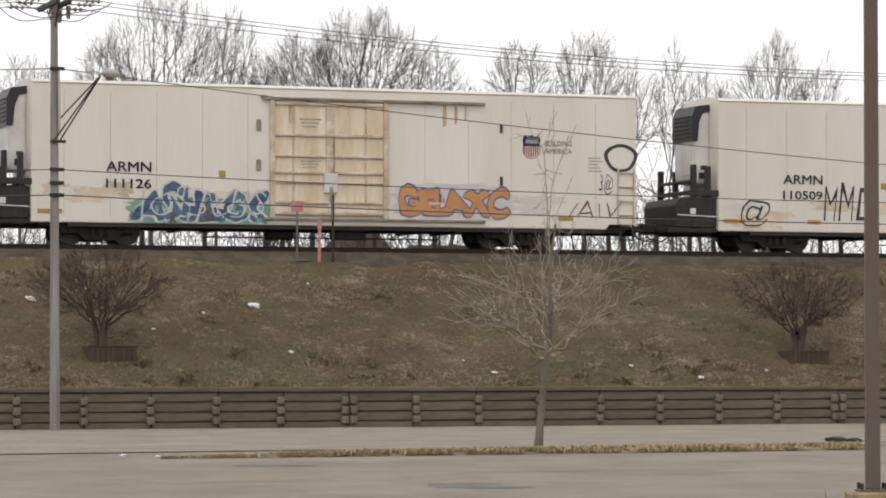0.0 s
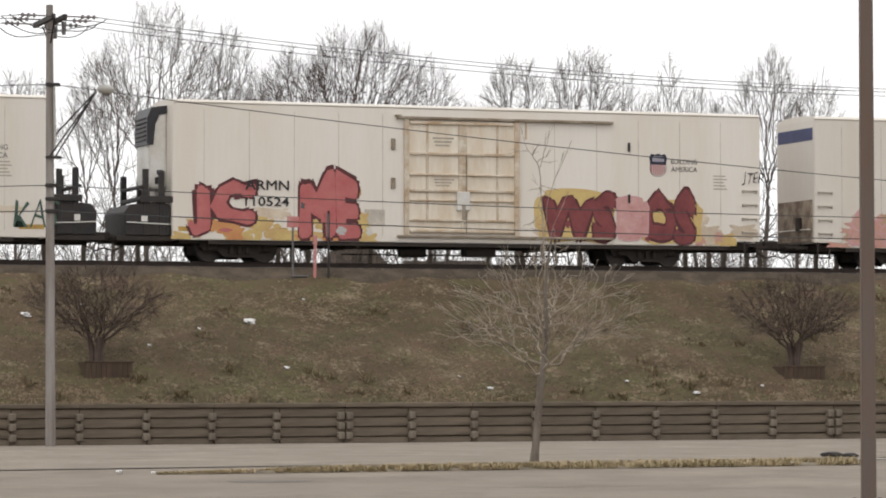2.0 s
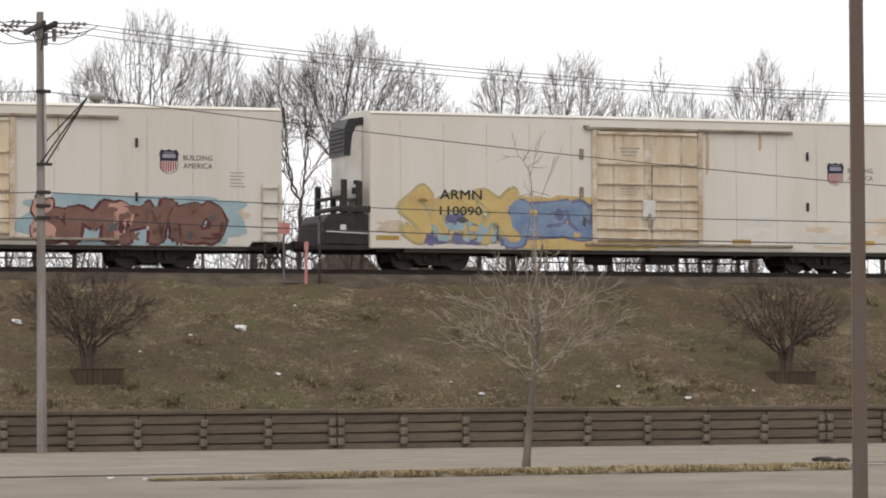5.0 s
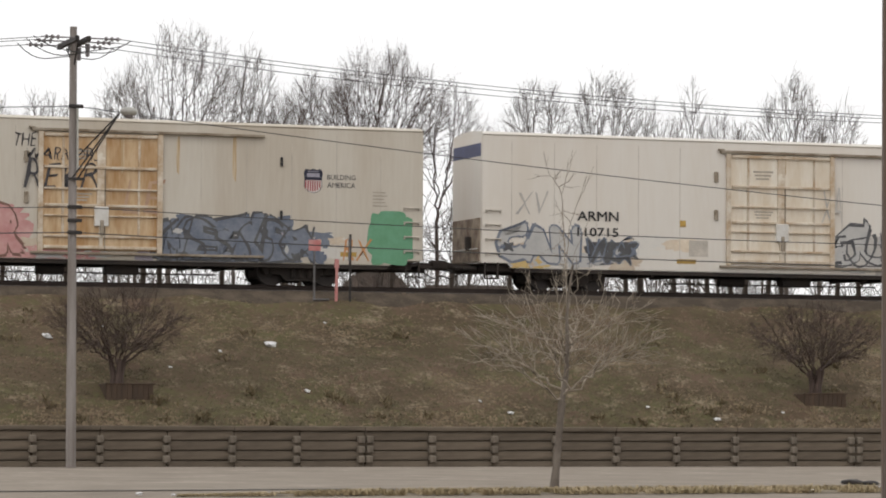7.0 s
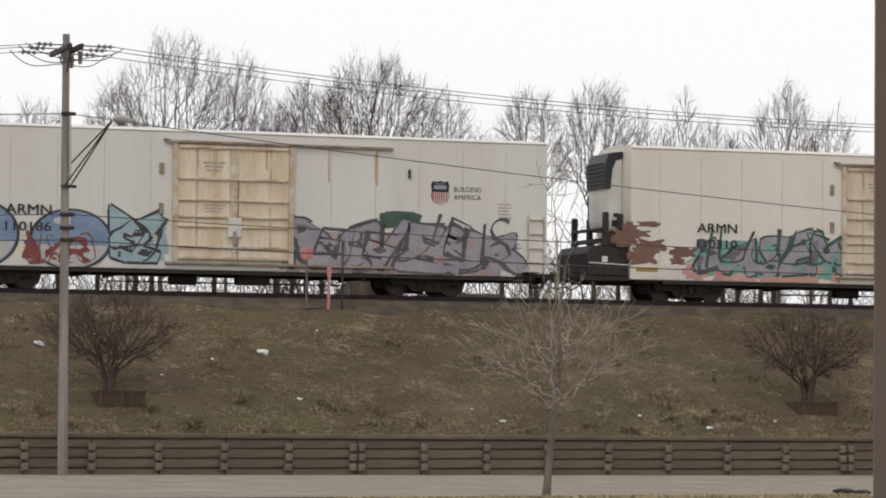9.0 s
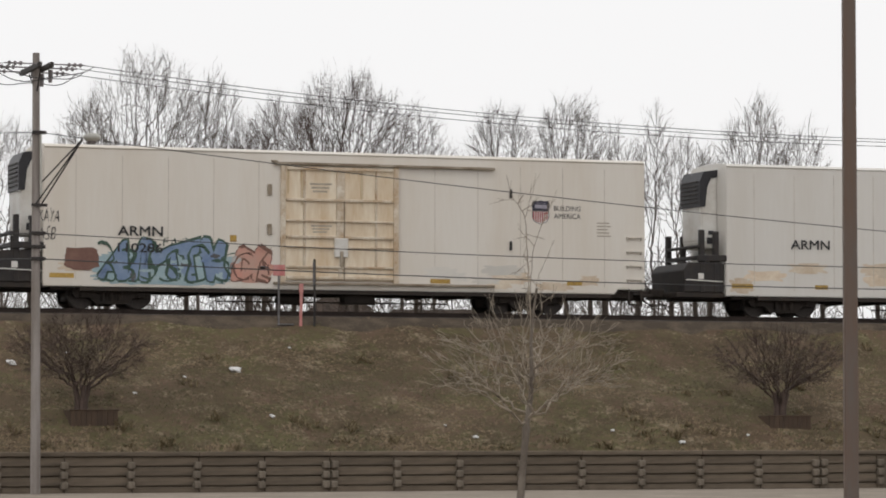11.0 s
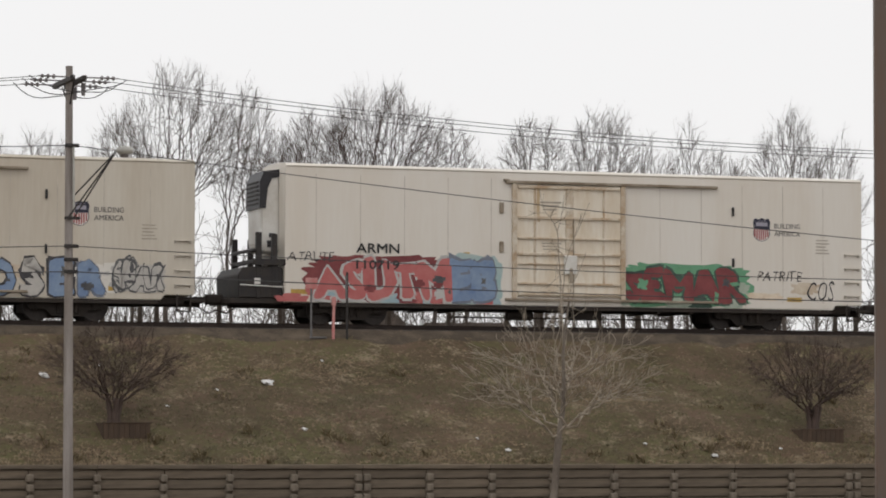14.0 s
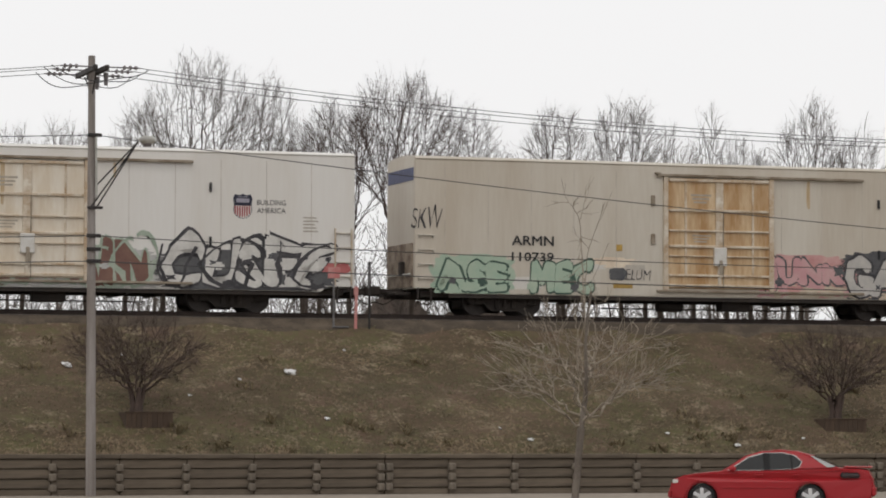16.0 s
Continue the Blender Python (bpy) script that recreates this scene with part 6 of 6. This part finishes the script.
def build_red_car():
    """A low sedan, its nose towards -x; origin on the ground under its middle."""
    car = tagged(new("sedan"), "glossy red four-door sedan driving along the road", "car")
    prof = [(-2.46, 0.3), (-2.5, 0.5), (-2.46, 0.66), (-2.36, 0.78), (-2.15, 0.86), (-1.8, 0.91), (-1.4, 0.95), (-1.1, 0.97), (0.4, 0.99), (1.2, 1.02), (1.6, 1.05), (2.1, 1.04), (2.36, 1.0), (2.46, 0.8), (2.5, 0.6), (2.48, 0.4), (2.4, 0.28)]
    arch = []
    for cx in (0.96, -1.69):
        arch += [(cx + 0.38 * math.cos(w), 0.3 + 0.38 * math.sin(w)) for w in [math.pi * k / 10 for k in range(11)]]
    bottom = [(1.6, 0.24)] + arch[:11] + [(0.4, 0.22), (-1.2, 0.22)] + arch[11:] + [(-2.2, 0.26)]
    bm = prism(prof + bottom, -0.9, 0.9)
    for v in bm.verts:
        x, z = v.co.x, v.co.z
        k = 1 - 0.1 * max(0, abs(x) - 1.7) / 0.8 - 0.06 * max(0, z - 0.7) / 0.3
        v.co.y *= k
    caps = [f for f in bm.faces if len(f.verts) > 8]
    edges = [e for f in caps for e in f.edges]
    bmesh.ops.bevel(bm, geom=edges, offset=0.05, segments=2, affect="EDGES")
    body = part("body", bm, M["car_red"], car)
    cab = [(-1.22, 0.94), (-0.6, 1.3), (-0.25, 1.39), (0.15, 1.42), (0.6, 1.39), (0.95, 1.3), (1.62, 1.03)]
    bm = prism(cab, -0.82, 0.82)
    for v in bm.verts:
        v.co.y *= 1 - 0.27 * max(0, v.co.z - 0.92) / 0.48
    bmesh.ops.bevel(bm, geom=[e for f in bm.faces if len(f.verts) > 4 for e in f.edges], offset=0.04, segments=2, affect="EDGES")
    roof = part("roof", bm, M["car_red"], car)

    def pane(name, pts, material, parent, lift=0.004):
        for s in (-1, 1):
            bm = bmesh.new()
            vs = [bm.verts.new((x, s * (0.82 * (1 - 0.27 * max(0, z - 0.92) / 0.48) + lift), z)) for x, z in pts]
            bm.faces.new(vs if s > 0 else vs[::-1])
            ex = bmesh.ops.extrude_face_region(bm, geom=bm.faces[:])
            for v in [g for g in ex["geom"] if isinstance(g, bmesh.types.BMVert)]:
                v.co.y -= s * 0.02
            bmesh.ops.recalc_face_normals(bm, faces=bm.faces)
            part(name, bm, M[material], parent)

    pane("window_trim", [(-1.02, 0.985), (-0.55, 1.27), (-0.2, 1.36), (0.25, 1.37), (0.55, 1.31), (0.72, 1.18), (0.66, 1.06), (0.5, 1.02), (-0.3, 0.99)], "chrome", roof, 0.004)
    pane("pillar", [(-0.17, 1.0), (-0.21, 1.352), (-0.05, 1.357), (-0.03, 1.005)], "tyre", roof, 0.013)
    pane("pillar", [(0.47, 1.02), (0.42, 1.33), (0.46, 1.32), (0.52, 1.03)], "tyre", roof, 0.013)
    pane("window", [(-0.96, 0.998), (-0.54, 1.255), (-0.14, 1.352), (-0.1, 1.005)], "side_glass", roof, 0.01)
    pane("window", [(-0.09, 1.005), (-0.12, 1.354), (0.25, 1.356), (0.53, 1.3), (0.7, 1.18), (0.64, 1.068), (0.48, 1.03)], "side_glass", roof, 0.01)
    bm = bmesh.new()
    bm.faces.new([bm.verts.new(c) for c in ((-1.16, -0.72, 0.985), (-1.16, 0.72, 0.985), (-0.64, 0.6, 1.29), (-0.64, -0.6, 1.29))])
    part("windscreen", bm, M["side_glass"], roof)
    bm = bmesh.new()
    bm.faces.new([bm.verts.new(c) for c in ((1.56, 0.7, 1.066), (1.56, -0.7, 1.066), (0.98, -0.6, 1.3), (0.98, 0.6, 1.3))])
    part("rear_window", bm, M["side_glass"], roof)
    # Added slips at the rear window's edges: sky reflection painted as pale colour.
    for s in (-1, 1):
        bm = bmesh.new()
        y0 = lambda z: s * (0.82 * (1 - 0.27 * max(0, z - 0.92) / 0.48) + 0.006)
        vs = [bm.verts.new((x, y0(z), z)) for x, z in ((0.9, 1.3), (0.98, 1.29), (1.5, 1.075), (1.3, 1.06))]
        bm.faces.new(vs if s > 0 else vs[::-1])
        ex = bmesh.ops.extrude_face_region(bm, geom=bm.faces[:])
        for v in [g for g in ex["geom"] if isinstance(g, bmesh.types.BMVert)]:
            v.co.y -= s * 0.02
        bmesh.ops.recalc_face_normals(bm, faces=bm.faces)
        part("rear_window_reflection", bm, M["sky_reflection_glass"], roof, "pale edge of the rear window, with the sky's reflection put into its colour")
    for s in (-1, 1):
        part("mirror", box(-1.02, -0.86, s * 0.9 - 0.08, s * 0.9 + 0.08, 0.97, 1.08, 0.03), M["car_red"], car)
        part("tail_lamp", box(1.68, 2.16, s * 0.85 - 0.03, s * 0.85 + 0.025, 0.81, 0.95, 0.045), M["tail"], car)
        part("head_lamp", box(-2.42, -2.2, s * 0.76 - 0.06, s * 0.76 + 0.06, 0.66, 0.76, 0.02), M["head_lamp"], car)
        part("side_strip", box(-1.2, 0.5, s * 0.905 - 0.012, s * 0.905 + 0.012, 0.55, 0.59, 0.005), M["car_red"], car)
        
        for x in (-0.3, 0.6):
            part("door_handle", box(x - 0.1, x + 0.1, s * 0.87 - 0.02, s * 0.87 + 0.02, 0.86, 0.895, 0.008), M["car_red"], car)
    part("spoiler", box(1.75, 2.44, -0.72, 0.72, 1.06, 1.09, 0.012), M["car_red"], car)
    part("rear_bumper", box(2.42, 2.54, -0.8, 0.8, 0.36, 0.6, 0.04), M["car_red"], car)
    part("front_bumper", box(-2.54, -2.42, -0.78, 0.78, 0.3, 0.5, 0.04), M["car_red"], car)
    part("underbody", box(-2.2, 2.2, -0.7, 0.7, 0.2, 0.5), M["tyre"], car)
    tyre, rim = bmesh.new(), bmesh.new()
    cyl((0, -0.1, 0), (0, 0.1, 0), 0.325, sides=30, bm=tyre)
    bmesh.ops.bevel(tyre, geom=[e for f in tyre.faces if len(f.verts) > 8 for e in f.edges], offset=0.03, segments=2, affect="EDGES")
    for k in range(6):
        w = 2 * math.pi * k / 6
        bmx = box(0.03, 0.235, -0.116, 0.116, -0.045, 0.045, 0.01)
        bmx.transform(Matrix.Rotation(w, 4, "Y"))
        tmp = bpy.data.meshes.new("spoke")
        bmx.to_mesh(tmp)
        bmx.free()
        rim.from_mesh(tmp)
        bpy.data.meshes.remove(tmp)
    cyl((0, -0.115, 0), (0, 0.115, 0), 0.06, sides=14, bm=rim)
    dish = cyl((0, -0.104, 0), (0, 0.104, 0), 0.235, sides=26)
    tyre_me, rim_me, dish_me = mesh_of("tyre", tyre, M["tyre"]), mesh_of("rim", rim, M["alloy"]), mesh_of("brake_disc", dish, M["grey_steel"])
    for x in (-1.69, 0.96):
        for y in (-0.78, 0.78):
            wheel = part("wheel", tyre_me, None, car, "black tyre on a bright alloy rim", at=pose(x, y, 0.325))
            part("brake_disc", dish_me, None, wheel)
            part("rim", rim_me, None, wheel)
            CAR_WHEELS.append((wheel, x, y))
    roof.matrix_basis = Matrix.Translation((0, 0, 1.0)) @ Matrix.Diagonal((1.05, 1, 1.17, 1)) @ Matrix.Translation((0, 0, -1.0))
    car.scale = (0.95, 0.95, 0.95)
    return car


build_land()
build_wall()
CARS = build_cars()
build_trees()
build_grass()
build_poles()
build_small()
RED_CAR = build_red_car()


def motions():
    times = [0.5 * i for i in range(33)]
    for n, car in CARS:
        walk(car, [(t, T @ pose(head_place(t) - n * PITCH, 0, RAIL_Z)) for t in sorted(times + [6.1])])
    # The red car comes along the road from the far side of the lamp post.
    along = Vector((math.cos(radians(-8)), math.sin(radians(-8)), 0))
    end = Vector((4.49, 75.5, 0.015)) + along * 2.34 + Vector((-along.y, along.x, 0)) * 0.9
    for_t = lambda t: end + along * 3.5 * (16 - t)
    walk(RED_CAR, [(t, Matrix.Translation(for_t(t)) @ pose(0, 0, 0, 0, 0, -8)) for t in times])
    for wheel, x, y in CAR_WHEELS:
        walk(wheel, [(i / 10, pose(x, y, 0.325, 0, -math.degrees(3.5 / 0.325) * i / 10, 0)) for i in range(161)])
    # The wheels of all cars turn alike: the first of each kind is keyed, the others follow the same keys.
    first = {}
    for ws, dx in WHEELSETS:
        if dx not in first:
            walk(ws, [(i / FPS, pose(dx, 0, WHEEL_R, 0, 88 * i, 0)) for i in range(16 * FPS + 1)])
            first[dx] = ws.animation_data
        else:
            ws.rotation_mode = "QUATERNION"
            keys = ws.animation_data_create()
            keys.action, keys.action_slot = first[dx].action, first[dx].action_slot


motions()
